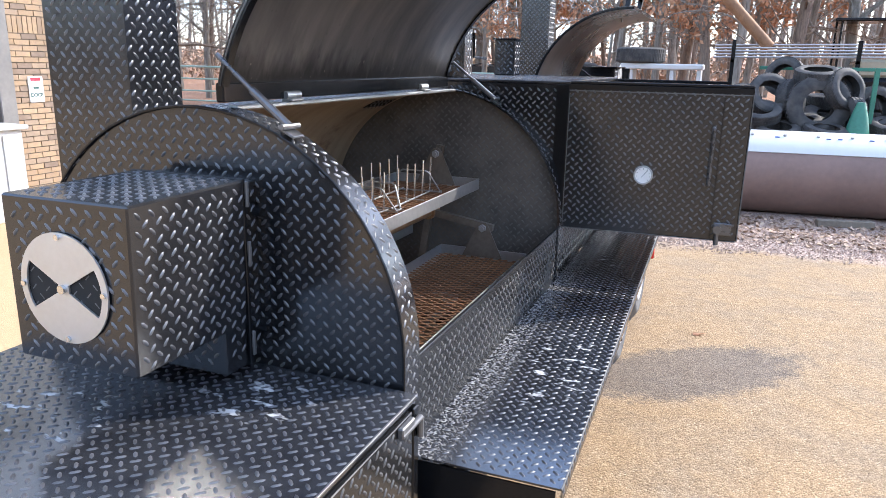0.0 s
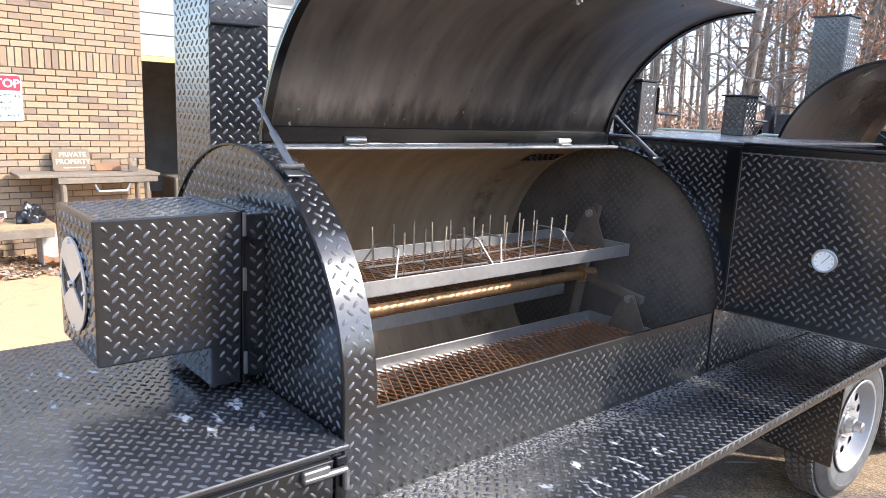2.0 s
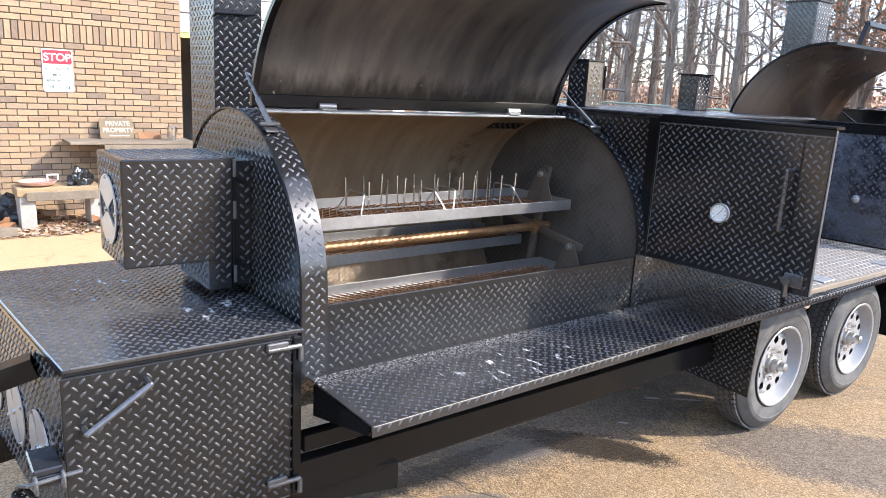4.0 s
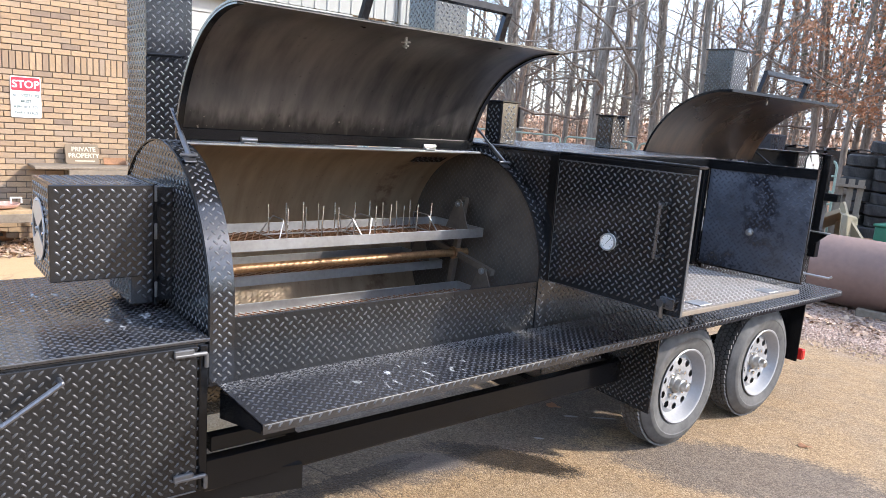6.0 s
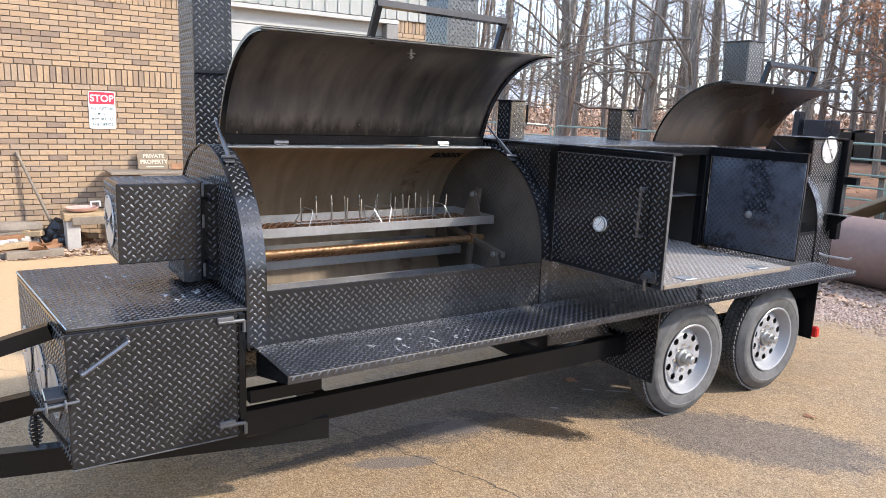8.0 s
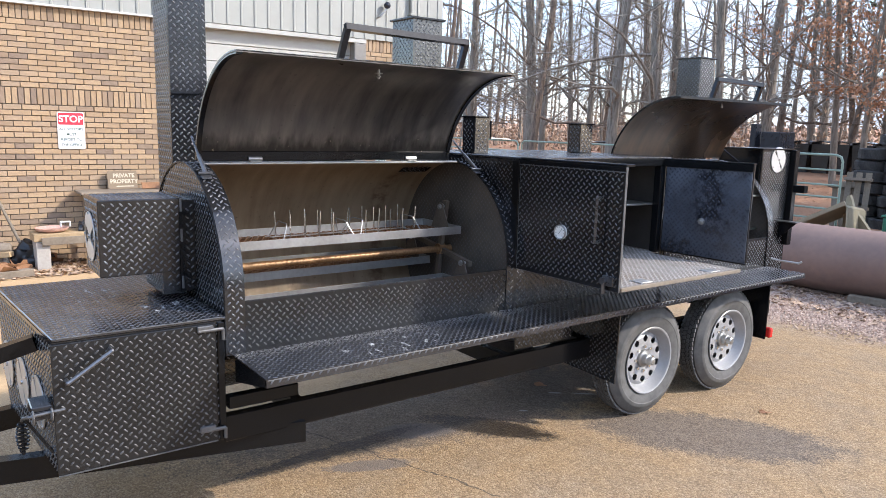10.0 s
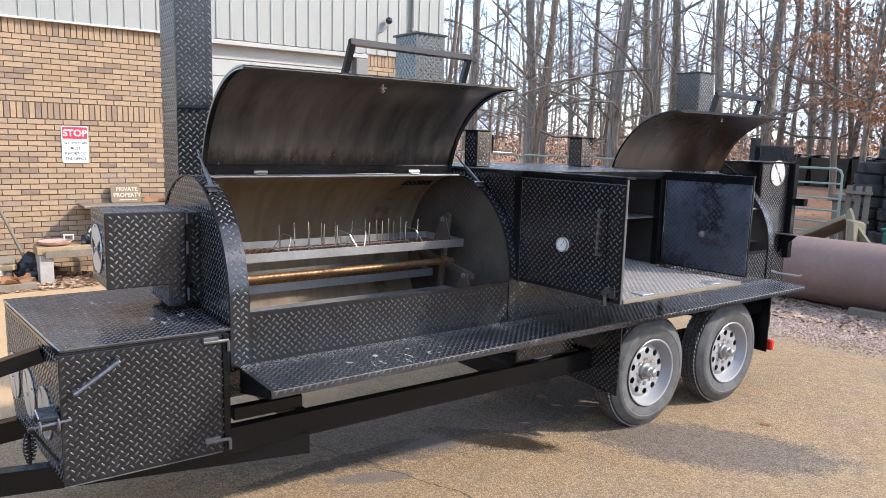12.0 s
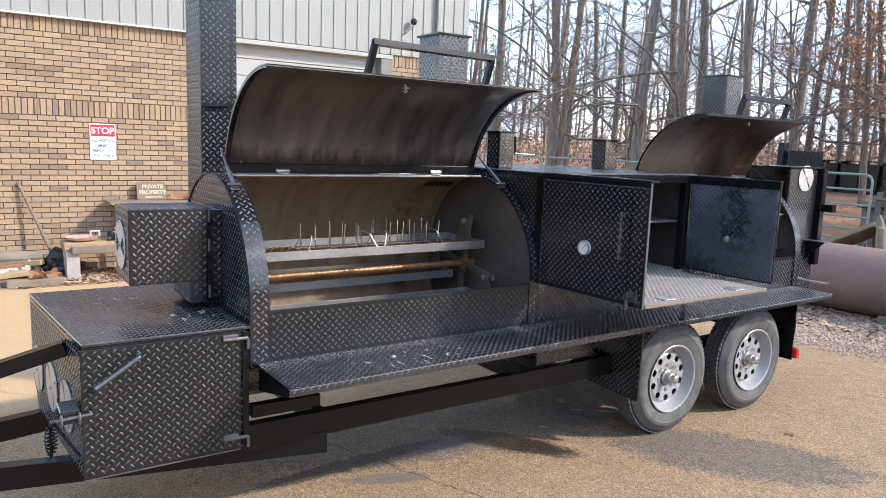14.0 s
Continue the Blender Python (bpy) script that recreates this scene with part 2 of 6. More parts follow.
def sooty(name, base, tan, rough, band=None, metal=0.25, stain=None):
    """Bare steel darkened by smoke, with streaks that run down and a tan bloom."""
    s = Nodes(name)
    v = s.coord()
    streak = s.noise(s.coord("Object", (1, 5, 0.9)), 2.6, 5.0)
    big, fine = s.noise(v, 1.7, 4.0), s.noise(v, 40.0, 3.0)
    fac = s.m("ADD", s.m("MULTIPLY", streak, 0.55), s.m("MULTIPLY", big, 0.45))
    col = s.mix(s.ramp(fac, (0.36, 0.0), (0.66, 1.0)), base, tan)
    col = s.mix(s.ramp(fine, (0.66, 0.0), (0.74, 0.5)), col, tuple(c * 0.4 for c in base))
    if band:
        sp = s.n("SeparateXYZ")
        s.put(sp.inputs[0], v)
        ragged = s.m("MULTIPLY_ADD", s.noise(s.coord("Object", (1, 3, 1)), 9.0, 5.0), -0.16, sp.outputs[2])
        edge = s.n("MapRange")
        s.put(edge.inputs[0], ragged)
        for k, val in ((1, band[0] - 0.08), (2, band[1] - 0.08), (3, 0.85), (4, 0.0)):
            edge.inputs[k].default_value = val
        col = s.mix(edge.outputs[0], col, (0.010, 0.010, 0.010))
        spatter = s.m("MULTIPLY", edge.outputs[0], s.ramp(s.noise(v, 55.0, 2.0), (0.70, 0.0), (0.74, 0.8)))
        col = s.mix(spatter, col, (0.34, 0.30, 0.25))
    if stain:
        # a ragged rusty heat stain round the barrel, at one place along it
        sp = s.n("SeparateXYZ")
        s.put(sp.inputs[0], v)
        off = s.m("ABSOLUTE", s.m("ADD", s.m("SUBTRACT", sp.outputs[1], stain[0]), s.m("MULTIPLY_ADD", s.noise(v, 5.0, 5.0), 0.30, -0.15)))
        rusty = s.m("MULTIPLY", s.ramp(s.m("DIVIDE", off, stain[1]), (0.35, 1.0), (1.0, 0.0)), s.ramp(s.noise(v, 13.0, 5.0, 0.7), (0.40, 0.0), (0.62, 0.75)))
        col = s.mix(rusty, col, (0.13, 0.060, 0.030))
    r = s.m("MULTIPLY_ADD", big, 0.3, rough - 0.15)
    return s.end(col, r, metal, s.bump(fine, 0.15, 0.003))


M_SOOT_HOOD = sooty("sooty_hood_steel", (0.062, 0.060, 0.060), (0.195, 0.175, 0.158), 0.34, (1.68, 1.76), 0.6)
M_SOOT_WALL = sooty("smoke_browned_steel", (0.225, 0.156, 0.092), (0.41, 0.308, 0.195), 0.45, stain=(1.40, 0.085))
M_SOOT_END = sooty("sooty_end_plate", (0.045, 0.041, 0.038), (0.12, 0.105, 0.09), 0.5)
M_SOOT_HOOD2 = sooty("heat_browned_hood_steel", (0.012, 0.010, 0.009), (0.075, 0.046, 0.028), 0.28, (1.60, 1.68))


def brick_material():
    s = Nodes("buff_brick")
    info = s.n("ObjectInfo").outputs["Random"]
    isl = s.n("NewGeometry").outputs["Random Per Island"]
    rnd = s.m("FRACT", s.m("ADD", s.m("MULTIPLY", info, 7.13), isl))
    v = s.coord("Generated")
    v2 = s.coord("Object")
    col = s.ramp(rnd, (0.0, (0.19, 0.14, 0.105)), (0.22, (0.32, 0.22, 0.13)), (0.7, (0.40, 0.28, 0.165)), (1.0, (0.30, 0.225, 0.155)))
    col = s.mix(s.ramp(s.noise(v2, 60.0, 5.0), (0.45, 0.0), (0.8, 0.5)), col, (0.24, 0.16, 0.10))
    col = s.mix(s.ramp(s.noise(v2, 14.0, 4.0, 0.6), (0.42, 0.0), (0.70, 0.55)), col, (0.27, 0.20, 0.145))
    return s.end(col, 0.9, 0.0, s.bump(s.noise(v2, 140.0, 4.0), 0.4, 0.004))


M_BRICK = brick_material()
M_MORTAR = simple("grey_brown_mortar", (0.13, 0.10, 0.075), 0.95, 0, 0.2, 20, 0.4)


def ground_material():
    """One sheet: sandy worn paving, damp grey patches, trailer shade painted in, gravel by the pipe, leaf litter under
    the trees.
    """
    s = Nodes("yard_ground")
    v = s.coord("Object")
    sep = s.n("SeparateXYZ")
    s.put(sep.inputs[0], v)
    x, y = sep.outputs[0], sep.outputs[1]
    wob, ragged = s.noise(v, 0.7, 5.0), s.noise(v, 9.0, 6.0, 0.65)
    raw, mid = s.noise(v, 130.0, 3.0, 0.7), s.noise(v, 2.2, 7.0, 0.65)
    cell = s.n("TexVoronoi")
    s.put(cell.inputs["Vector"], v)
    cell.inputs["Scale"].default_value = 105.0
    tone = s.n("SeparateColor")
    s.put(tone.inputs[0], cell.outputs["Color"])
    pebble = s.m("MULTIPLY_ADD", tone.outputs[0], 0.36, 0.32)
    grit = s.m("ADD", s.m("MULTIPLY", raw, 0.45), s.m("ADD", s.m("MULTIPLY", pebble, 0.42), s.m("MULTIPLY", s.noise(v, 9.0, 5.0, 0.6), 0.13)))
    speck = s.noise(v, 40.0, 4.0, 0.6)
    sand = s.ramp(grit, (0.34, (0.11, 0.070, 0.036)), (0.5, (0.295, 0.193, 0.098)), (0.66, (0.49, 0.36, 0.215)))
    grey = s.ramp(grit, (0.34, (0.080, 0.059, 0.040)), (0.5, (0.210, 0.158, 0.105)), (0.66, (0.38, 0.30, 0.21)))
    pav = s.mix(s.ramp(mid, (0.42, 0.0), (0.66, 0.6)), sand, grey)

    def blob(cx, cy, rx, ry, turn, amount=0.35):
        c, sn = math.cos(turn), math.sin(turn)
        dx, dy = s.m("SUBTRACT", x, cx), s.m("SUBTRACT", y, cy)
        u = s.m("ADD", s.m("MULTIPLY", dx, c / rx), s.m("MULTIPLY", dy, sn / rx))
        w = s.m("SUBTRACT", s.m("MULTIPLY", dy, c / ry), s.m("MULTIPLY", dx, sn / ry))
        d = s.m("ADD", s.m("MULTIPLY", u, u), s.m("MULTIPLY", w, w))
        d = s.m("ADD", d, s.m("MULTIPLY", s.m("SUBTRACT", wob, 0.5), amount * 4))
        d = s.m("ADD", d, s.m("MULTIPLY", s.m("SUBTRACT", ragged, 0.5), 0.9))
        d = s.m("ADD", d, s.m("MULTIPLY", s.m("SUBTRACT", grit, 0.5), 1.6))
        return s.ramp(d, (0.55, 1.0), (1.05, 0.0))

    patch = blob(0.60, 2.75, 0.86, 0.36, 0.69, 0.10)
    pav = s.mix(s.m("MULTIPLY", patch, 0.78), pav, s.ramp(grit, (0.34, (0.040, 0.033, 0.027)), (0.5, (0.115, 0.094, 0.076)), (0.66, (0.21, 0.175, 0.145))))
    # damp ground, with the shade under the trailer darkened into its colour
    damp_shade = blob(-0.66, 1.65, 1.85, 0.60, 1.46, 0.12)
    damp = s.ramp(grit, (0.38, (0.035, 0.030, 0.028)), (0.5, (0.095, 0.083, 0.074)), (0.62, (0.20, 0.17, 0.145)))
    pav = s.mix(s.m("MULTIPLY", damp_shade, 0.68), pav, damp)
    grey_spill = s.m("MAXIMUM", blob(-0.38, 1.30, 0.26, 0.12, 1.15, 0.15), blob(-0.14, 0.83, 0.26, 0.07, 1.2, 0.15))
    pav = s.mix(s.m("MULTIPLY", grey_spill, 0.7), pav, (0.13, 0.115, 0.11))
    # wet stain, then a wet strip that also paints the shade's edge
    wet_and_shade_edge = s.m("MAXIMUM", blob(-0.18, 1.70, 0.46, 0.135, 0.63, 0.06), s.m("MULTIPLY", blob(-0.40, 0.70, 0.66, 0.075, 1.63, 0.12), 0.8))
    pav = s.mix(s.m("MULTIPLY", wet_and_shade_edge, 0.95), pav, s.ramp(grit, (0.40, (0.006, 0.0045, 0.0035)), (0.55, (0.030, 0.021, 0.013)), (0.66, (0.12, 0.088, 0.055))))
    scrap = s.m("MAXIMUM", blob(-0.39, 2.46, 0.05, 0.016, 0.9, 0.05), s.m("MAXIMUM", blob(-0.27, 2.62, 0.10, 0.013, 0.9, 0.05), blob(-0.27, 2.05, 0.035, 0.012, 0.8, 0.05)))
    pav = s.mix(s.m("MULTIPLY", scrap, 0.8), pav, (0.42, 0.40, 0.38))
    orange = s.ramp(s.m("MULTIPLY_ADD", x, -0.25, s.m("MULTIPLY", wob, 0.8)), (0.75, 0.0), (1.3, 1.0))
    pav = s.mix(orange, pav, s.ramp(grit, (0.3, (0.40, 0.255, 0.125)), (0.7, (0.54, 0.37, 0.20))))
    far = s.m("ADD", s.m("SUBTRACT", y, s.m("MULTIPLY", x, 0.10)), s.m("MULTIPLY", wob, 1.8))
    g_col = s.ramp(speck, (0.36, (0.17, 0.105, 0.075)), (0.5, (0.38, 0.275, 0.22)), (0.66, (0.64, 0.52, 0.43)))
    leaf = s.ramp(s.noise(v, 26.0, 5.0, 0.7), (0.3, (0.13, 0.06, 0.03)), (0.5, (0.36, 0.175, 0.09)), (0.72, (0.52, 0.33, 0.21)))
    edge = s.n("MapRange")
    s.put(edge.inputs[0], far)
    for k, val in ((1, 6.6), (2, 7.0), (3, 0.0), (4, 1.0)):
        edge.inputs[k].default_value = val
    deep = s.n("MapRange")
    s.put(deep.inputs[0], far)
    for k, val in ((1, 9.6), (2, 11.2), (3, 0.0), (4, 1.0)):
        deep.inputs[k].default_value = val
    col = s.mix(edge.outputs[0], pav, g_col)
    col = s.mix(deep.outputs[0], col, leaf)
    crack = s.n("TexVoronoi")
    crack.feature = "DISTANCE_TO_EDGE"
    warp = s.n("VectorMath")
    warp.operation = "ADD"
    s.put(warp.inputs[0], v)
    wv = s.n("TexNoise")
    s.put(wv.inputs["Vector"], v)
    wv.inputs["Scale"].default_value = 1.4
    sc = s.n("VectorMath")
    sc.operation = "SCALE"
    s.put(sc.inputs[0], wv.outputs["Color"])
    sc.inputs["Scale"].default_value = 0.5
    s.put(warp.inputs[1], sc.outputs[0])
    s.put(crack.inputs["Vector"], warp.outputs[0])
    crack.inputs["Scale"].default_value = 0.55
    line = s.ramp(crack.outputs["Distance"], (0.002, 1.0), (0.006, 0.0))
    line = s.m("MULTIPLY", line, s.ramp(s.noise(v, 0.9), (0.50, 0.0), (0.58, 0.3)))
    split = s.m("ABSOLUTE", s.m("ADD", s.m("SUBTRACT", y, s.m("MULTIPLY_ADD", x, 0.40, 1.012)), s.m("MULTIPLY_ADD", s.noise(v, 6.0, 4.0), 0.16, -0.08)))
    span = s.m("LESS_THAN", s.m("ABSOLUTE", s.m("ADD", x, 0.12)), 0.62)
    line = s.m("MAXIMUM", line, s.m("MULTIPLY", span, s.ramp(split, (0.003, 0.9), (0.008, 0.0))))
    col = s.mix(s.m("MULTIPLY", line, s.m("SUBTRACT", 1.0, edge.outputs[0])), col, (0.05, 0.04, 0.03))
    h = s.m("ADD", s.m("MULTIPLY_ADD", cell.outputs["Distance"], -0.5, s.m("MULTIPLY", grit, 0.5)), s.m("MULTIPLY", speck, s.m("MULTIPLY_ADD", edge.outputs[0], 1.5, 0.2)))
    rough = s.m("SUBTRACT", 0.95, s.m("MULTIPLY", s.m("MAXIMUM", wet_and_shade_edge, s.m("MULTIPLY", damp_shade, 0.4)), 0.45))
    return s.end(col, rough, 0.0, s.bump(h, 0.8, 0.010))


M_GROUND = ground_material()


def bark(name, a, b):
    s = Nodes(name)
    v = s.coord("Object", (6, 6, 1.0))
    fac = s.noise(v, 3.0, 6.0, 0.65)
    return s.end(s.ramp(fac, (0.3, a), (0.7, b)), 0.95, 0.0, s.bump(fac, 0.7, 0.03))


M_BARK = bark("grey_bark", (0.10, 0.086, 0.070), (0.32, 0.28, 0.23))
M_BARK2 = bark("brown_bark", (0.085, 0.062, 0.048), (0.26, 0.195, 0.145))


def leaf_material(name, a, b):
    s = Nodes(name)
    isl = s.n("NewGeometry").outputs["Random Per Island"]
    return s.end(s.ramp(isl, (0.0, a), (1.0, b)), 0.8, 0.0)


M_LEAF = leaf_material("dry_orange_leaves", (0.30, 0.14, 0.07), (0.55, 0.30, 0.17))
M_PINELEAF = leaf_material("pine_needles", (0.03, 0.05, 0.02), (0.08, 0.11, 0.05))
M_LITTER = leaf_material("fallen_leaves_and_mulch", (0.14, 0.075, 0.04), (0.50, 0.36, 0.25))
M_STONE = leaf_material("loose_gravel", (0.19, 0.115, 0.08), (0.50, 0.37, 0.29))


# ---------------------------------------------------------------- mesh helpers


def box_uv(bm):
    """Metre-sized box-projected coordinates, so that plate patterns keep their true size."""
    uv = bm.loops.layers.uv.verify()
    for f in bm.faces:
        n = f.normal
        k = max(range(3), key=lambda i: abs(n[i]))
        for lp in f.loops:
            c = lp.vert.co
            lp[uv].uv = ((c.y, c.z), (c.x, c.z), (c.x, c.y))[k]


PITCH, LUG_L, LUG_W = 0.018, 0.0115, 0.0039


def inside(poly, u, v):
    hit = False
    for (x0, y0), (x1, y1) in zip(poly, poly[1:] + poly[:1]):
        if (y0 > v) != (y1 > v) and u < x0 + (v - y0) / (y1 - y0) * (x1 - x0):
            hit = not hit
    return hit


def add_lugs(bm, height, axis=None):
    """Lozenge lugs in rows that lean left and right by turns, for the plate's broad faces; on a rolled sheet only on the side away from its axis (x, z)."""
    out = bmesh.new()
    uvl = bm.loops.layers.uv.verify()
    todo, lo, hi = [], [1e9, 1e9], [-1e9, -1e9]
    for f in bm.faces:
        c = f.calc_center_median()
        if axis and Vector((c.x - axis[0], 0, c.z - axis[1])).normalized().dot(f.normal) < 0.25:
            continue
        uvs = [tuple(lp[uvl].uv) for lp in f.loops]
        box4 = [g(p[k] for p in uvs) for g in (min, max) for k in (0, 1)]
        if not axis and min(box4[2] - box4[0], box4[3] - box4[1]) < 0.03:
            continue
        lo = [min(lo[0], box4[0]), min(lo[1], box4[1])]
        hi = [max(hi[0], box4[2]), max(hi[1], box4[3])]
        todo.append((f, uvs, box4, [v.co.copy() for v in f.verts], f.normal.copy()))
    for f, uvs, box4, cos, n in todo:
        k = len(cos)
        ia, ib, ic = 0, k // 3, 2 * k // 3
        a, b = Vector(uvs[ib]) - Vector(uvs[ia]), Vector(uvs[ic]) - Vector(uvs[ia])
        det = a.x * b.y - a.y * b.x
        if abs(det) < 1e-9:
            continue
        ea, eb = cos[ib] - cos[ia], cos[ic] - cos[ia]
        du, dv = (ea * b.y - eb * a.y) / det, (eb * a.x - ea * b.x) / det
        for i in range(math.floor(box4[0] / PITCH), math.ceil(box4[2] / PITCH)):
            for j in range(math.floor(box4[1] / PITCH), math.ceil(box4[3] / PITCH)):
                u, v = i * PITCH, j * PITCH
                if (i + j) % 2 or not inside(uvs, u, v):
                    continue
                s = 0.70711 if i % 2 else -0.70711
                ends = [(u + q * s * LUG_L, v + q * 0.70711 * LUG_L) for q in (-1, 1)]
                if axis:
                    ok = all(lo[0] < p[0] < hi[0] and lo[1] < p[1] < hi[1] for p in ends)
                else:
                    ok = all(inside(uvs, *p) for p in ends)
                if not ok:
                    continue
                o = cos[ia] + du * (u - uvs[ia][0]) + dv * (v - uvs[ia][1])
                t = (du * s + dv * 0.70711) * LUG_L
                w = n.cross(t).normalized() * LUG_W
                h = n * height
                vs = [out.verts.new(o + t * p + w * q + h * r) for p, q, r in ((1, 0, 0), (0.5, 1, 0), (-0.5, 1, 0), (-1, 0, 0), (-0.5, -1, 0), (0.5, -1, 0), (0.6, 0.3, 1), (-0.6, 0.3, 1), (-0.6, -0.3, 1), (0.6, -0.3, 1))]
                for q in ((0, 1, 6), (1, 2, 7, 6), (2, 3, 7), (3, 8, 7), (3, 4, 8), (4, 5, 9, 8), (5, 0, 9), (0, 6, 9), (6, 7, 8, 9)):
                    out.faces.new([vs[x] for x in q])
    return out


def finish(name, bm, mat, smooth=30.0, keep_uv=False):
    bm.normal_update()
    if not keep_uv:
        box_uv(bm)
    me = bpy.data.meshes.new(name)
    bm.to_mesh(me)
    bm.free()
    me.materials.append(mat)
    if smooth:
        me.polygons.foreach_set("use_smooth", [True] * len(me.polygons))
        me.set_sharp_from_angle(angle=radians(smooth))
    return me


def thing(name, label, category, group="", m=None):
    ob = new(name)
    ob.empty_display_size = 0.1
    if m is not None:
        ob.matrix_world = m
    return tagged(ob, label, category, group)


def part(name, bm, material, parent, label="", smooth=30.0, keep_uv=False, kind="", m=None, axis=None):
    lug, height = LUGS.get(material.name, (None, 0))
    lugs = None
    if lug and not (keep_uv and axis is None):
        bm.normal_update()
        if not keep_uv:
            box_uv(bm)
        lugs = add_lugs(bm, height, axis)
    ob = new(name, finish(name, bm, material, smooth, keep_uv))
    if m is not None:
        ob.data.transform(m)
    ob.parent = parent
    if lugs is not None and len(lugs.faces):
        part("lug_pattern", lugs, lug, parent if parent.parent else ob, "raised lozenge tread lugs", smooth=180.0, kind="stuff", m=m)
    elif lugs is not None:
        lugs.free()
    return tagged(ob, label, kind=kind)


def solo(name, bm, material, label, category, group="", kind="", m=None, smooth=30.0, keep_uv=False):
    ob = new(name, finish(name, bm, material, smooth, keep_uv))
    if m is not None:
        ob.matrix_world = m
    return tagged(ob, label, category, group, kind)


def B():
    return bmesh.new()


def box(bm, x0, x1, y0, y1, z0, z1, bevel=0.0, m=None):
    r = bmesh.ops.create_cube(bm, size=1.0, matrix=Matrix.LocRotScale(((x0 + x1) / 2, (y0 + y1) / 2, (z0 + z1) / 2), None, (x1 - x0, y1 - y0, z1 - z0)))
    vs = r["verts"]
    if m is not None:
        bmesh.ops.transform(bm, matrix=m, verts=vs)
    if bevel:
        es = list({e for v in vs for e in v.link_edges})
        bmesh.ops.bevel(bm, geom=es, offset=bevel, segments=1, affect="EDGES", clamp_overlap=True)
    return bm


def rod(bm, a, b, r, n=10, r2=None):
    """A round bar from a to b."""
    a, b = Vector(a), Vector(b)
    d = b - a
    m = Matrix.Translation((a + b) / 2) @ d.to_track_quat("Z", "Y").to_matrix().to_4x4()
    bmesh.ops.create_cone(bm, cap_ends=True, segments=n, radius1=r, radius2=r if r2 is None else r2, depth=d.length, matrix=m)
    return bm


def tube_path(bm, pts, r, n=8):
    """A bent bar through points, with rounded joints."""
    for a, b in zip(pts, pts[1:]):
        rod(bm, a, b, r, n)
    for p in pts[1:-1]:
        bmesh.ops.create_uvsphere(bm, u_segments=n, v_segments=6, radius=r * 1.02, matrix=Matrix.Translation(p))
    return bm


def bar(bm, a, b, w, h, up=(0, 0, 1)):
    """A rectangular bar from a to b."""
    a, b = Vector(a), Vector(b)
    d = (b - a).normalized()
    side = d.cross(Vector(up)).normalized()
    top = side.cross(d)
    vs = [bm.verts.new(p + side * s * w / 2 + top * t * h / 2) for p in (a, b) for s, t in ((-1, -1), (1, -1), (1, 1), (-1, 1))]
    for q in ((3, 2, 1, 0), (4, 5, 6, 7), (0, 1, 5, 4), (1, 2, 6, 5), (2, 3, 7, 6), (3, 0, 4, 7)):
        bm.faces.new([vs[i] for i in q])
    return bm


def sheet(bm, profile, y0, y1, thick, steps=1):
    """A bent sheet: a profile in x, z swept along y, given thickness on its right-hand side. Sets coordinates by true length."""
    uv = bm.loops.layers.uv.verify()
    n = len(profile)
    nor = []
    for i in range(n):
        a, b = Vector(profile[max(i - 1, 0)]), Vector(profile[min(i + 1, n - 1)])
        d = (b - a).normalized()
        nor.append(Vector((d.y, -d.x)))
    run = [0.0]
    for a, b in zip(profile, profile[1:]):
        run.append(run[-1] + (Vector(b) - Vector(a)).length)
    outer, inner = [], []
    for k in range(steps + 1):
        y = y0 + (y1 - y0) * k / steps
        outer.append([bm.verts.new((p[0], y, p[1])) for p in profile])
        inner.append([bm.verts.new((p[0] + q.x * thick, y, p[1] + q.y * thick)) for p, q in zip(profile, nor)])

    def face(vs, uvs):
        f = bm.faces.new(vs)
        for lp, c in zip(f.loops, uvs):
            lp[uv].uv = c

    for k in range(steps):
        ya, yb = (y0 + (y1 - y0) * j / steps for j in (k, k + 1))
        for i in range(n - 1):
            c = [(ya, run[i]), (yb, run[i]), (yb, run[i + 1]), (ya, run[i + 1])]
            face([outer[k][i], outer[k + 1][i], outer[k + 1][i + 1], outer[k][i + 1]], c)
            face([inner[k][i + 1], inner[k + 1][i + 1], inner[k + 1][i], inner[k][i]], c[::-1])
        for i in (0, n - 1):
            q = [outer[k][i], inner[k][i], inner[k + 1][i], outer[k + 1][i]]
            face(q if i == 0 else q[::-1], [(ya, run[i]), (ya, run[i] + thick), (yb, run[i] + thick), (yb, run[i])])
    for k, flip in ((0, False), (steps, True)):
        for i in range(n - 1):
            q = [outer[k][i], outer[k][i + 1], inner[k][i + 1], inner[k][i]]
            face(q[::-1] if flip else q, [(p.co.x, p.co.z) for p in (q[::-1] if flip else q)])
    bmesh.ops.recalc_face_normals(bm, faces=bm.faces)
    return bm


def slab(bm, outline, y0, y1):
    """A flat plate: an outline in x, z, thick along y."""
    a = [bm.verts.new((x, y0, z)) for x, z in outline]
    b = [bm.verts.new((x, y1, z)) for x, z in outline]
    bm.faces.new(a)
    bm.faces.new(b[::-1])
    for i in range(len(a)):
        j = (i + 1) % len(a)
        bm.faces.new((a[i], b[i], b[j], a[j]))
    bmesh.ops.recalc_face_normals(bm, faces=bm.faces)
    return bm


def arc(cx, cz, r, a0, a1, n):
    return [(cx + r * math.cos(radians(a0 + (a1 - a0) * i / n)), cz + r * math.sin(radians(a0 + (a1 - a0) * i / n))) for i in range(n + 1)]


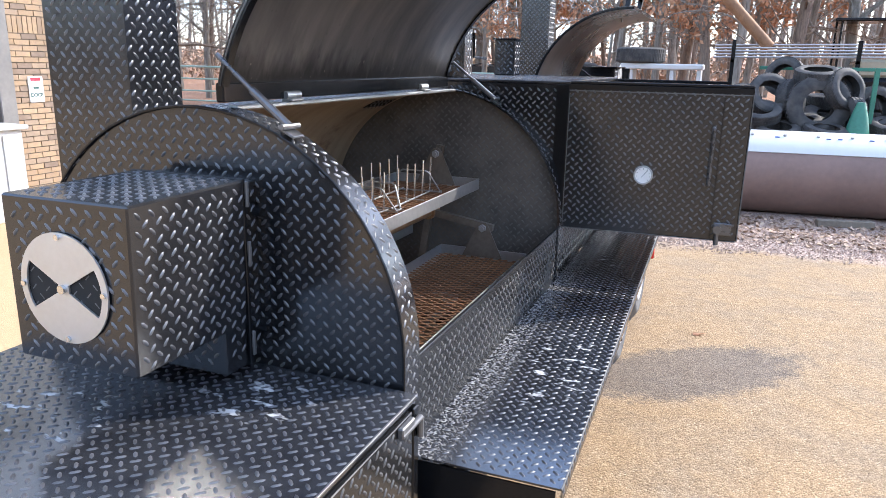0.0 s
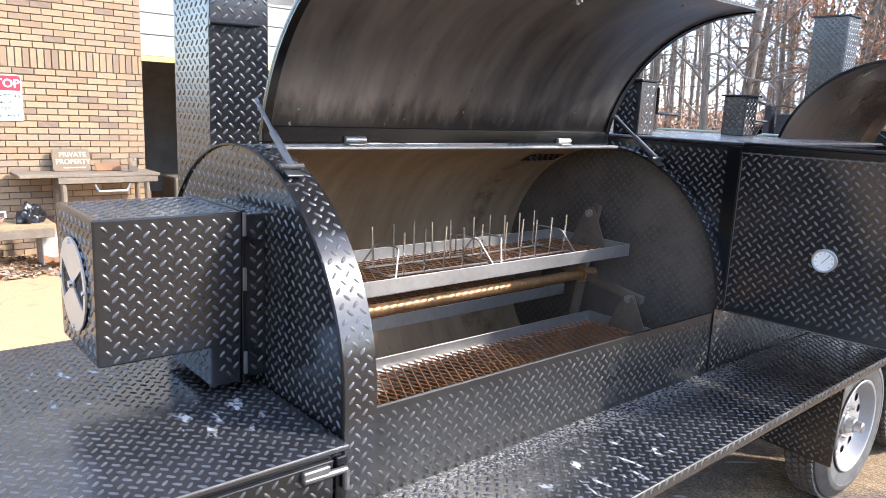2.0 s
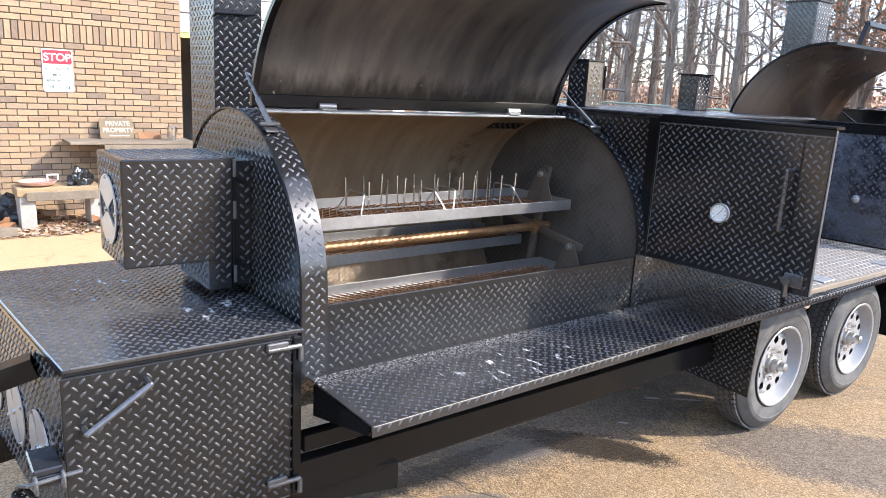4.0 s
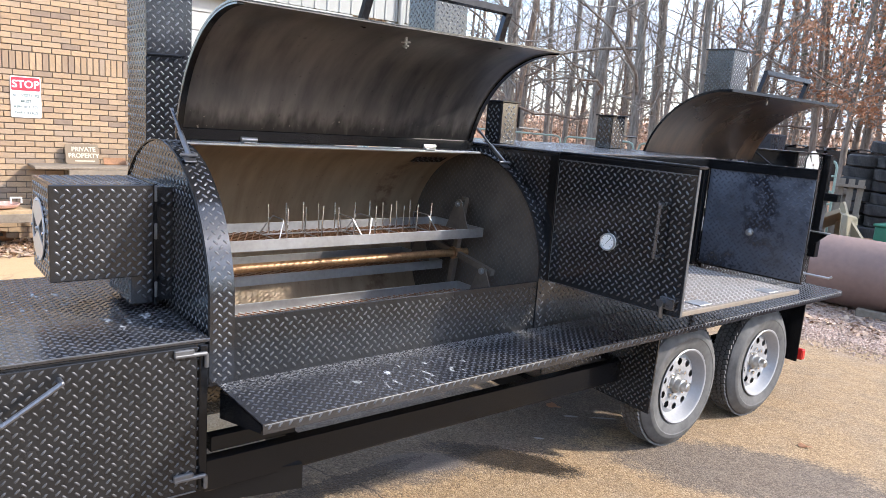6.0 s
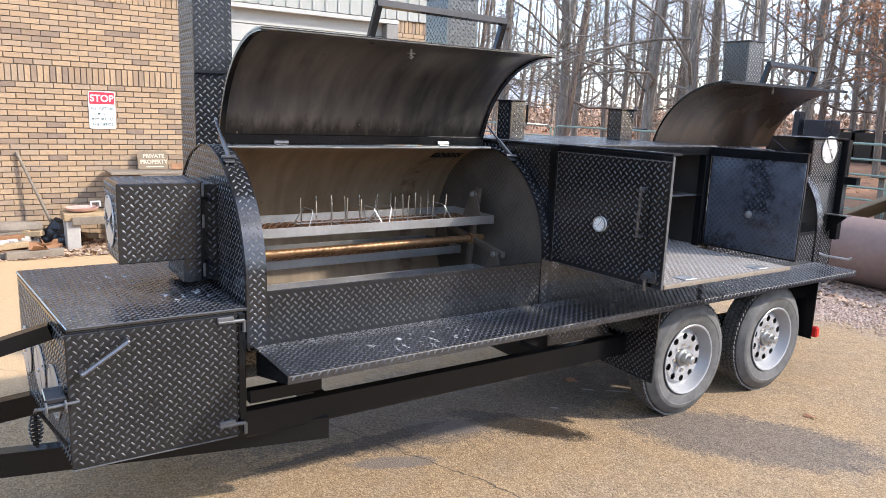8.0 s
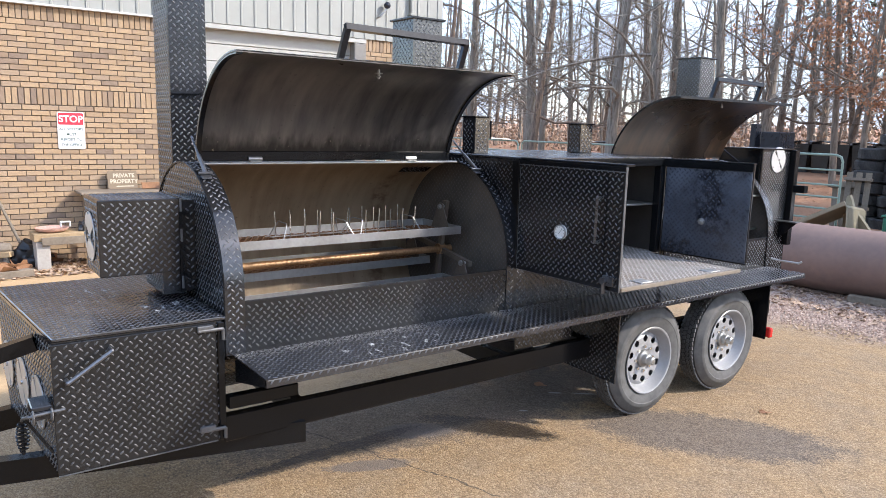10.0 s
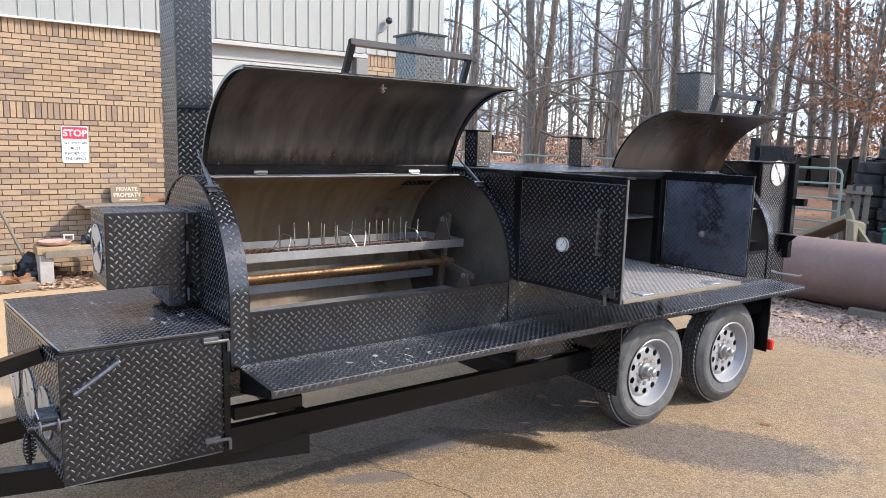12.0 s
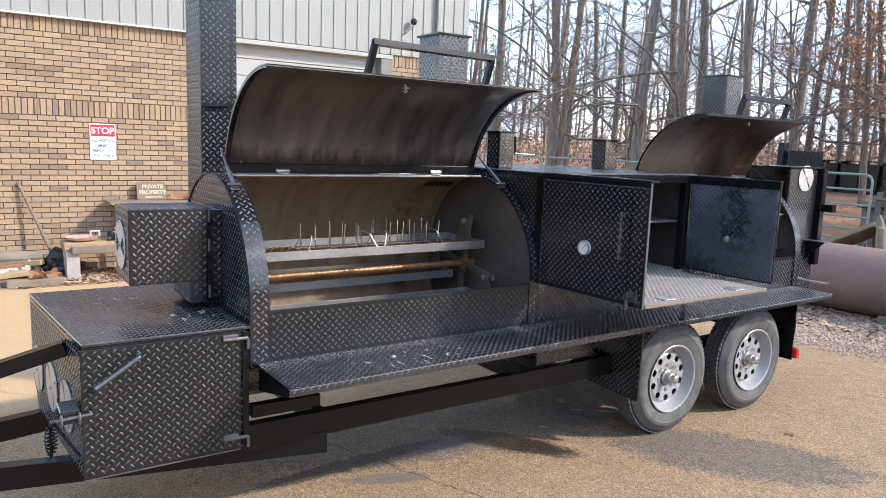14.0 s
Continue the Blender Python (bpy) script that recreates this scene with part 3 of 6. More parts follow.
def lathe(bm, profile, axis="X", n=48, m=None, caps=True):
    """A turned body: profile of (along axis, radius)."""
    rings = []
    for h, r in profile:
        ring = []
        for i in range(n):
            t = 2 * math.pi * i / n
            c = (h, r * math.cos(t), r * math.sin(t)) if axis == "X" else (r * math.cos(t), r * math.sin(t), h)
            ring.append(bm.verts.new(m @ Vector(c) if m is not None else c))
        rings.append(ring)
    for a, b in zip(rings, rings[1:]):
        for i in range(n):
            j = (i + 1) % n
            bm.faces.new((a[i], a[j], b[j], b[i]))
    for ring, flip in ((rings[0], True), (rings[-1], False)) if caps else ():
        if (Vector(ring[0].co) - Vector(ring[n // 2].co)).length > 1e-5:
            bm.faces.new(ring[::-1] if flip else ring)
    bmesh.ops.recalc_face_normals(bm, faces=bm.faces)
    return bm

# ---------------------------------------------------------------- ground
bm = B()
bmesh.ops.create_grid(bm, x_segments=60, y_segments=60, size=300.0)
for v in bm.verts:
    v.co.z = max(0.0, (v.co.y - 14.0) * 0.02) if v.co.y > 14 else 0.0
solo("ground", bm, M_GROUND, "sandy worn paving with damp patches, painted trailer shade, gravel and leaf litter", "ground", kind="structure", smooth=0)

# ---------------------------------------------------------------- trailer
RAIL_X, BACK_X = 0.05, -1.12
trailer = thing("trailer", "black steel tandem-axle trailer carrying barbecue cookers", "trailer")
for x in (RAIL_X - 0.05, BACK_X):
    part("frame_rail", box(B(), x, x + 0.05, -0.02, 4.35, 0.415, 0.535, 0.004), M_BLACK, trailer)
for y in (0.32, 1.62, 2.25, 3.1, 4.05, 4.30):
    part("cross_member", box(B(), BACK_X + 0.05, RAIL_X - 0.05, y, y + 0.05, 0.43, 0.53, 0.003), M_BLACK, trailer)
for sx in (-1, 1):
    bm = B()
    bar(bm, (-0.53 + sx * 0.57, 0.36, 0.385), (-0.53 + sx * 0.08, -1.75, 0.385), 0.06, 0.10)
    part("tongue_beam", bm, M_BLACK, trailer)
bm = B()
bar(bm, (-0.20, -0.70, 0.915), (-0.38, -1.75, 0.60), 0.06, 0.06)
part("tongue_brace", bm, M_BLACK, trailer)
bm = B()
box(bm, -0.60, -0.46, -1.95, -1.70, 0.33, 0.42, 0.01)
part("hitch_coupler", bm, M_BLACK, trailer)
# side shelf with a turned-down lip and gusset ends
bm = sheet(B(), [(0.402, 0.768), (0.402, 0.797), (0.022, 0.797)], 0.03, 4.30, 0.005)


def taper(bm):
    """The shelf and its edge draw in a little towards the rear."""
    for vert in bm.verts:
        vert.co.x -= 0.018 * vert.co.y * max(0.0, vert.co.x - 0.022) / 0.38
    return bm


taper(bm)
part("side_shelf", bm, M_SHELF, trailer, "black tread-plate work shelf with worn, dusty patches", keep_uv=True, axis=(0.2, 0.7))
# lighter strip for wear on the lip and its painted highlight
part("shelf_worn_lip", taper(box(B(), 0.398, 0.4045, 0.035, 4.295, 0.7935, 0.7985, 0.001)), M_HINGE, trailer, "lighter steel edge strip")
part("step_bracket", box(B(), 0.0, 0.045, 0.0, 0.33, 0.56, 0.62, 0.004), M_BLACK, trailer)
for y in (0.03, 4.29):
    part("shelf_gusset", taper(slab(B(), [(0.39, 0.79), (0.39, 0.765), (0.05, 0.685), (0.05, 0.79)], y, y + 0.006)), M_BLACK, trailer)
part("under_panel", box(B(), 0.02, 0.035, 1.68, 2.14, 0.555, 0.785, 0.002), M_TREAD, trailer)
part("front_skirt", slab(B(), [(-0.30, 0.765), (0.27, 0.765), (0.258, 0.30), (-0.30, 0.32)], 2.295, 2.305), M_TREAD, trailer)
part("rear_skirt", box(B(), -0.30, 0.215, 4.03, 4.04, 0.30, 0.765, 0.002), M_BLACK, trailer)
light = part("tail_light", box(B(), 0.165, 0.245, 4.043, 4.085, 0.315, 0.39, 0.008), M_RED, trailer, "red plastic tail light")
part("axle", rod(B(), (-1.2, 2.685, 0.368), (0.06, 2.685, 0.368), 0.04), M_BLACK, trailer)
part("axle", rod(B(), (-1.2, 3.555, 0.368), (0.06, 3.555, 0.368), 0.04), M_BLACK, trailer)


def wheel(parent, y, x, flip):
    """A trailer tyre on a white steel wheel with round holes."""
    sx = -1 if flip else 1
    m = Matrix.Translation((x, y, 0.368)) @ Matrix.Diagonal((sx * 0.82, 0.982, 0.982, 1))
    prof = [(-0.205, 0.225), (-0.215, 0.25), (-0.222, 0.30), (-0.212, 0.34), (-0.188, 0.362), (-0.16, 0.370), (-0.11, 0.373), (-0.062, 0.370), (-0.034, 0.360)]
    tyre = part("tyre", lathe(B(), prof, n=64, caps=False), M_TYRE, parent, "black rubber trailer tyre", m=m)
    bm = B()
    for row, xx in enumerate((-0.170, -0.132, -0.094, -0.056)):
        for i in range(72):
            t = 2 * math.pi * (i + 0.5 * (row % 2)) / 72
            q = Matrix.Rotation(t, 4, "X") @ Matrix.Translation((xx, 0, 0.3695)) @ Matrix.Rotation(0.35 * (1 if row % 2 else -1), 4, "Z")
            box(bm, -0.0135, 0.0135, -0.0115, 0.0115, -0.004, 0.0075, 0, q)
    part("tread_pattern", bm, M_SIDEWALL, tyre, m=m, smooth=0, kind="stuff")
    side = [(-0.034, 0.360), (-0.016, 0.345), (-0.002, 0.322), (0.002, 0.319), (0.007, 0.312), (0.010, 0.292), (0.007, 0.288), (0.004, 0.262), (-0.006, 0.236), (-0.012, 0.222)]
    part("sidewall", lathe(B(), side, n=64, caps=False), M_SIDEWALL, tyre, "dusty grey tyre sidewall", m=m)
    # rim with ten holes
    rim_prof = [(-0.20, 0.21), (-0.02, 0.212), (0.002, 0.226), (0.006, 0.222), (0.002, 0.213), (-0.02, 0.203), (-0.055, 0.192), (-0.075, 0.178)]
    rim = part("rim", lathe(B(), rim_prof, n=64, caps=False), M_RIM, parent, "white painted steel wheel rim", m=m)
    bm = B()
    na, rads = 160, [0.060, 0.080, 0.105] + [0.112 + 0.0042 * k for k in range(13)] + [0.170, 0.181]
    hole_c = [(0.138 * math.cos(2 * math.pi * (h + 0.5) / 10), 0.138 * math.sin(2 * math.pi * (h + 0.5) / 10)) for h in range(10)]
    grid = [[bm.verts.new((-0.052 - (0.012 if r < 0.1 else 0.0) - max(0.0, r - 0.155) * 0.9, r * math.cos(2 * math.pi * i / na), r * math.sin(2 * math.pi * i / na))) for i in range(na)] for r in rads]
    for ra, rb in zip(grid, grid[1:]):
        for i in range(na):
            j = (i + 1) % na
            c = (ra[i].co + rb[j].co) / 2
            if min((c.y - p) ** 2 + (c.z - q) ** 2 for p, q in hole_c) > 0.0205**2:
                bm.faces.new((ra[i], ra[j], rb[j], rb[i]))
    bmesh.ops.recalc_face_normals(bm, faces=bm.faces)
    part("disc", bm, M_RIM, rim, m=m)
    # black disc paints the shade seen through the holes
    part("wheel_well", lathe(B(), [(-0.16, 0.205), (-0.15, 0.205)], n=32), M_DARK, rim, m=m, smooth=0)
    hub = part("hub_cap", lathe(B(), [(-0.075, 0.058), (-0.045, 0.055), (-0.04, 0.038), (-0.005, 0.036), (0.0, 0.027), (0.034, 0.025), (0.040, 0.018), (0.042, 0.001)], n=32), M_STEEL, parent, "grey metal hub cap", m=m)
    for k in range(8):
        a = 2 * math.pi * k / 8
        y1, z1 = 0.083 * math.cos(a), 0.083 * math.sin(a)
        part("lug_nut", rod(B(), (-0.072, y1, z1), (-0.045, y1, z1), 0.011, 6), M_BRIGHT, hub, m=m)


for y in (2.685, 3.555):
    w = new("wheel")
    w.parent = trailer
    wheel(w, y, 0.208, False)
for y in (2.685, 3.555):
    w = new("wheel")
    w.parent = trailer
    wheel(w, y, -1.25, True)

# ---------------------------------------------------------------- front storage box
FX = 0.070
fbox = thing("front_fire_box", "black tread-plate firebox on the trailer tongue with round vents", "firebox")
SKEW = 0.098 / 1.09


def skewed(bm):
    """Draw the front face forward towards the far side."""
    for v in bm.verts:
        if v.co.y < -0.5:
            v.co.y -= (FX - v.co.x) * SKEW
    return bm


bm = skewed(slab(B(), [(-0.975, 0.62), (-0.86, 0.440), (FX - 0.01, 0.440), (FX - 0.01, 0.975), (-0.975, 0.975)], -0.672, -0.03))
part("body", bm, M_TREAD, fbox)
part("lid", skewed(box(B(), -1.005, FX - 0.002, -0.672, -0.012, 0.977, 0.990, 0.003)), M_TREAD_TOP, fbox, "glossy tread-plate top with dusty streaks")
# lighter strip paints the highlight along the black lid edge
part("lid_worn_edge", box(B(), FX - 0.006, FX - 0.0005, -0.655, -0.03, 0.9865, 0.9915, 0.001), M_HINGE, fbox, "lighter steel edge strip")
fdoor = part("door", box(B(), FX - 0.008, FX + 0.004, -0.680, -0.058, 0.447, 0.968, 0.002), M_TREAD_DULL, fbox)
part("door_worn_edge", box(B(), FX - 0.006, FX + 0.0045, -0.678, -0.060, 0.441, 0.4455, 0.001), M_HINGE, fbox, "lighter steel edge strip")
part("hinge_post", box(B(), FX - 0.03, FX + 0.004, -0.05, -0.022, 0.44, 0.97, 0.003), M_BLACK, fbox)
bm = B()
tube_path(bm, [(FX + 0.004, -0.632, 0.826), (FX + 0.045, -0.632, 0.826), (FX + 0.045, -0.475, 0.927), (FX + 0.004, -0.475, 0.927)], 0.0085)
part("door_handle", bm, M_HANDLE, fdoor, "rubbed steel bar handle")
for z in (0.945, 0.502):
    bm = B()
    rod(bm, (FX + 0.012, -0.135, z), (FX + 0.012, -0.03, z - 0.002), 0.008)
    box(bm, FX + 0.003, FX + 0.018, -0.138, -0.072, z - 0.006, z + 0.020, 0.003)
    rod(bm, (FX + 0.012, -0.030, z - 0.004), (FX + 0.012, -0.030, z - 0.05), 0.008)
    part("hinge", bm, M_HINGE, fdoor)
# spring latch on the front corner
latch = part("spring_latch", box(B(), FX - 0.115, FX + 0.012, -0.755, -0.685, 0.722, 0.742, 0.004), M_GLOSS, fbox)
part("latch_cheek", box(B(), FX - 0.115, FX - 0.105, -0.755, -0.69, 0.690, 0.722, 0.002), M_GLOSS, latch)
part("latch_cheek", box(B(), FX + 0.002, FX + 0.012, -0.755, -0.69, 0.690, 0.722, 0.002), M_GLOSS, latch)
part("latch_pin", tube_path(B(), [(FX - 0.03, -0.785, 0.685), (FX - 0.01, -0.782, 0.702), (FX + 0.02, -0.768, 0.712), (FX + 0.026, -0.645, 0.722)], 0.006), M_HINGE, latch)
for y in (-0.752, -0.690):
    bm = B()
    loop = [(FX + 0.026 + 0.016 * math.cos(q), y, 0.710 + 0.022 * math.sin(q)) for q in [2 * math.pi * i / 10 for i in range(11)]]
    part("pin_loop", tube_path(bm, loop, 0.0045, 6), M_HINGE, latch)
bm = B()
for k in range(72):
    a0, a1 = k * 0.7, (k + 1) * 0.7
    z0, z1 = 0.682 - k * 0.00165, 0.682 - (k + 1) * 0.00165
    r0, r1 = (0.010 + 0.012 * math.sin(math.pi * i / 72) for i in (k, k + 1))
    rod(bm, (FX - 0.03 + r0 * math.cos(a0), -0.785 + r0 * math.sin(a0), z0), (FX - 0.03 + r1 * math.cos(a1), -0.785 + r1 * math.sin(a1), z1), 0.0036, 6)
rod(bm, (FX - 0.03, -0.785, 0.69), (FX - 0.03, -0.785, 0.552), 0.006)
part("spring", bm, M_BLACK, latch)
part("latch_stay", bar(B(), (FX - 0.03, -0.775, 0.690), (FX - 0.012, -0.690, 0.545), 0.022, 0.006), M_BLACK, latch)

# ---------------------------------------------------------------- barrel smoker
CX, CZ, R = -0.535, 1.052, 0.56
LEN = 1.655
barrel = thing("barrel_smoker", "black tread-plate barrel smoker with its hood open, soot-browned inside", "smoker")
D_OUT = [(0.025, 0.80)] + arc(CX, CZ, R, 0, 180, 48) + [(CX - R, 0.80)]
D_IN = arc(CX, CZ, R - 0.008, -90, 270, 72)[:-1]
part("front_plate", slab(B(), D_OUT, 0.0, 0.006), M_TREAD, barrel)
part("front_lining", slab(B(), D_IN, 0.008, 0.012), M_SOOT_END, barrel)
part("rear_plate", slab(B(), D_OUT, LEN - 0.006, LEN), M_TREAD, barrel)
part("rear_lining", slab(B(), D_IN, LEN - 0.012, LEN - 0.008), M_TREAD_SOOT, barrel, "sooty tread-plate end wall")
part("shell_lining", sheet(B(), arc(CX, CZ, R - 0.008, 84, 350, 60), 0.006, LEN - 0.006, 0.004), M_SOOT_WALL, barrel, "smoke-browned bare steel inner wall", keep_uv=True)
part("shell", sheet(B(), arc(CX, CZ, R - 0.004, 84, 346, 60), 0.006, LEN - 0.006, 0.004), M_TREAD, barrel, keep_uv=True, axis=(CX, CZ))
part("shell_rim", box(B(), CX + 0.045, CX + 0.075, 0.08, LEN - 0.06, CZ + R - 0.008, CZ + R + 0.002, 0.002), M_STEEL, barrel, "bare steel opening edge")
left_strip = [(0.025, 0.80)] + arc(CX, CZ, R - 0.004, 0, 85, 26)
left_strip[0] = (0.021, 0.80)
part("front_hoop", sheet(B(), left_strip, -0.002, 0.088, 0.006), M_TREAD, barrel, keep_uv=True, axis=(CX, 0.95))
part("rear_hoop", sheet(B(), left_strip, LEN - 0.055, LEN + 0.003, 0.006), M_TREAD, barrel, keep_uv=True, axis=(CX, 0.95))
part("sill_panel", box(B(), 0.012, 0.022, 0.088, LEN - 0.055, 0.80, 1.036, 0.002), M_TREAD_DULL, barrel)
part("weld_bead", tube_path(B(), [(0.027, -0.004, 0.80)] + [(x + 0.004 * (x - CX), -0.004, z + 0.004 * (z - CZ)) for x, z in arc(CX, CZ, R, 0, 176, 30)], 0.004, 6), M_BLACK, barrel, kind="stuff")
# hood
HX, HZ, HR = 0.06, 1.53, 0.565
hood_prof = arc(HX, HZ, HR, 166.5, 86.9, 40)
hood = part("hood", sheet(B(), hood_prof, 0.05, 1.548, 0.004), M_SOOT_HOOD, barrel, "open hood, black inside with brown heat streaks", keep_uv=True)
part("hood_skin", sheet(B(), arc(HX, HZ, HR + 0.005, 166.5, 86.9, 40), 0.05, 1.548, 0.004), M_TREAD, hood, keep_uv=True, axis=(HX, HZ))
for y in (0.05, 1.524):
    part("hood_flange", sheet(B(), arc(HX, HZ, HR - 0.006, 166.5, 87.2, 40), y, y + 0.024, 0.006), M_BLACK, hood, keep_uv=True)
part("hood_hinge_strip", box(B(), -0.502, -0.478, 0.05, 1.548, 1.622, 1.668, 0.003), M_BLACK, hood)
bm = B()
for a, b in (((-0.03, 0.575, 2.085), (-0.012, 0.608, 2.243)), ((-0.012, 0.597, 2.252), (-0.012, 1.303, 2.240)), ((-0.012, 1.290, 2.233), (-0.03, 1.26, 2.085))):
    bar(bm, a, b, 0.028, 0.028, (1, 0, 0.2))
part("handle", bm, M_BLACK, hood, "square steel tube handle")
bm = B()
rod(bm, (-0.068, 0.81, 2.090), (-0.068, 0.81, 2.035), 0.006)
rod(bm, (-0.068, 0.81, 2.062), (-0.068, 0.81, 2.057), 0.020, 12)
box(bm, -0.086, -0.050, 0.806, 0.814, 2.040, 2.047, 0.001)
part("thermometer_stem", bm, M_STEEL, hood)
for y in (0.341, 1.27):
    bm = B()
    rod(bm, (-0.475, y - 0.035, 1.631), (-0.475, y + 0.035, 1.631), 0.011, 12)
    box(bm, -0.49, -0.455, y - 0.03, y + 0.03, 1.615, 1.622, 0.002)
    part("hood_hinge", bm, M_STEEL, barrel)
for y, dy in ((0.03, 0.0), (1.60, -0.03)):
    bm = B()
    rod(bm, (-0.279, y, 1.575), (-0.38, y + dy * 0.5, 1.655), 0.010, 10)
    rod(bm, (-0.38, y + dy * 0.5, 1.655), (-0.475, y + dy, 1.735), 0.006, 10)
    st = part("hood_strut", bm, M_HANDLE, barrel, "gas strut with a rubbed steel rod")
    bm = B()
    box(bm, -0.30, -0.255, y - 0.022, y + 0.022, 1.562, 1.568, 0.001, Matrix.Translation((-0.279, y, 1.565)) @ Matrix.Rotation(radians(28), 4, "Y") @ Matrix.Translation((0.279, -y, -1.565)))
    rod(bm, (-0.283, y - 0.03, 1.577), (-0.275, y + 0.03, 1.577), 0.007)
    part("strut_bracket", bm, M_HANDLE, st)
# stack
part("tall_chimney", slab(B(), [(-0.99, 1.36), (-0.725, 1.56), (-0.725, 3.6), (-0.99, 3.6)], 0.0075, 0.19), M_TREAD, barrel, "tall square tread-plate chimney stack")
part("chimney_flap", box(B(), -0.723, -0.715, 0.0075, 0.165, 1.945, 3.55, 0.002), M_TREAD, barrel)
part("flap_bar", rod(B(), (-0.708, 0.004, 1.94), (-0.708, 0.142, 1.945), 0.006), M_BLACK, barrel)
# rear square chimney with a cap
cap = part("rear_chimney", slab(B(), [(-0.90, 1.485), (-0.67, 1.60), (-0.67, 2.44), (-0.90, 2.44)], 1.40, 1.61), M_TREAD, barrel)
part("chimney_cap", box(B(), -0.915, -0.655, 1.385, 1.625, 2.44, 2.452, 0.002), M_BLACK, cap)
# intake box on the front plate
def leaned(bm):
    """The box widens a little towards its top."""
    for v in bm.verts:
        if v.co.z > 1.3 and v.co.x > -0.5:
            v.co.x += 0.010
    return bm


intake = part("intake_box", leaned(box(B(), -0.660, -0.347, -0.420, -0.075, 1.12, 1.462, 0.004)), M_TREAD, barrel, "black tread-plate air intake box")
part("intake_neck", box(B(), -0.66, -0.35, -0.155, -0.076, 1.015, 1.135, 0.003), M_TREAD, intake)
part("intake_flange", box(B(), -0.668, -0.342, -0.075, -0.064, 1.010, 1.464, 0.002), M_BLACK, intake)
part("intake_mount", box(B(), -0.67, -0.36, -0.064, 0.0, 1.02, 1.45, 0.002), M_TREAD, intake)
for z in (1.43, 1.29, 1.07):
    part("flange_clip", box(B(), -0.338, -0.331, -0.076, -0.066, z - 0.03, z + 0.03, 0.002), M_HINGE, intake)
for z in (1.385, 1.10):
    part("bolt", rod(B(), (-0.335, -0.045, z), (-0.315, -0.045, z), 0.011, 8), M_BLACK, intake)


def damper(parent, c, r, m, half=33.0):
    """A round damper: a plate with two wedge openings over a black disc painted as the shade of the hole."""
    bm = B()
    n = 48
    ring_o = [bm.verts.new((r * math.cos(2 * math.pi * i / n), 0, r * math.sin(2 * math.pi * i / n))) for i in range(n)]
    ring_i = [bm.verts.new((0.86 * r * math.cos(2 * math.pi * i / n), 0, 0.86 * r * math.sin(2 * math.pi * i / n))) for i in range(n)]
    hub = [bm.verts.new((0.13 * r * math.cos(2 * math.pi * i / n), 0, 0.13 * r * math.sin(2 * math.pi * i / n))) for i in range(n)]
    for i in range(n):
        j = (i + 1) % n
        bm.faces.new((ring_o[i], ring_o[j], ring_i[j], ring_i[i]))
        mid = (360.0 * (i + 0.5) / n) % 180
        if not (mid < half or mid > 180 - half):
            bm.faces.new((ring_i[i], ring_i[j], hub[j], hub[i]))
    bm.faces.new(hub)
    geo = bmesh.ops.extrude_face_region(bm, geom=bm.faces[:])
    bmesh.ops.translate(bm, verts=[v for v in geo["geom"] if isinstance(v, bmesh.types.BMVert)], vec=(0, -0.004, 0))
    bmesh.ops.recalc_face_normals(bm, faces=bm.faces)
    part("damper_plate", bm, M_ALU, parent, "round aluminium damper with two wedge openings", m=m)
    part("damper_hole", lathe(B(), [(0.001, 0.86 * r), (0.002, 0.86 * r)], n=32, m=Matrix.Rotation(math.pi / 2, 4, "Z")), M_DARK, parent, m=m, smooth=0)
    for a in (0, 90, 180, 270):
        c, q = 0.92 * r * math.cos(radians(a)), 0.92 * r * math.sin(radians(a))
        part("screw", rod(B(), (c, -0.009, q), (c, -0.003, q), 0.006, 8), M_BRIGHT, parent, m=m)
    part("pivot_screw", rod(B(), (0, -0.012, 0), (0, -0.003, 0), 0.009, 10), M_BRIGHT, parent, m=m)


for x in (-0.81, -0.50, -0.21):
    damper(fbox, 0, 0.112, Matrix.Translation((x, -0.675 - (FX - x) * SKEW, 0.658)) @ Matrix.Rotation(math.atan(SKEW), 4, "Z") @ Matrix.Rotation(1.1, 4, "Y"), 9.0)
damper(intake, 0, 0.113, Matrix.Translation((-0.510, -0.423, 1.285)))

# ---------------------------------------------------------------- rotisserie
M_HANGER = simple("brown_stained_steel", (0.17, 0.14, 0.11), 0.5, 0.4, 0.4, 16, 0.2)
AX, AZ = -0.56, 1.068
rot = thing("rotisserie", "rusty rotisserie shaft with four hanging trays", "rotisserie")
part("shaft", rod(B(), (AX, 0.02, AZ), (AX, LEN - 0.02, AZ), 0.021, 16), M_BRASSY, rot, "heat-browned round shaft")


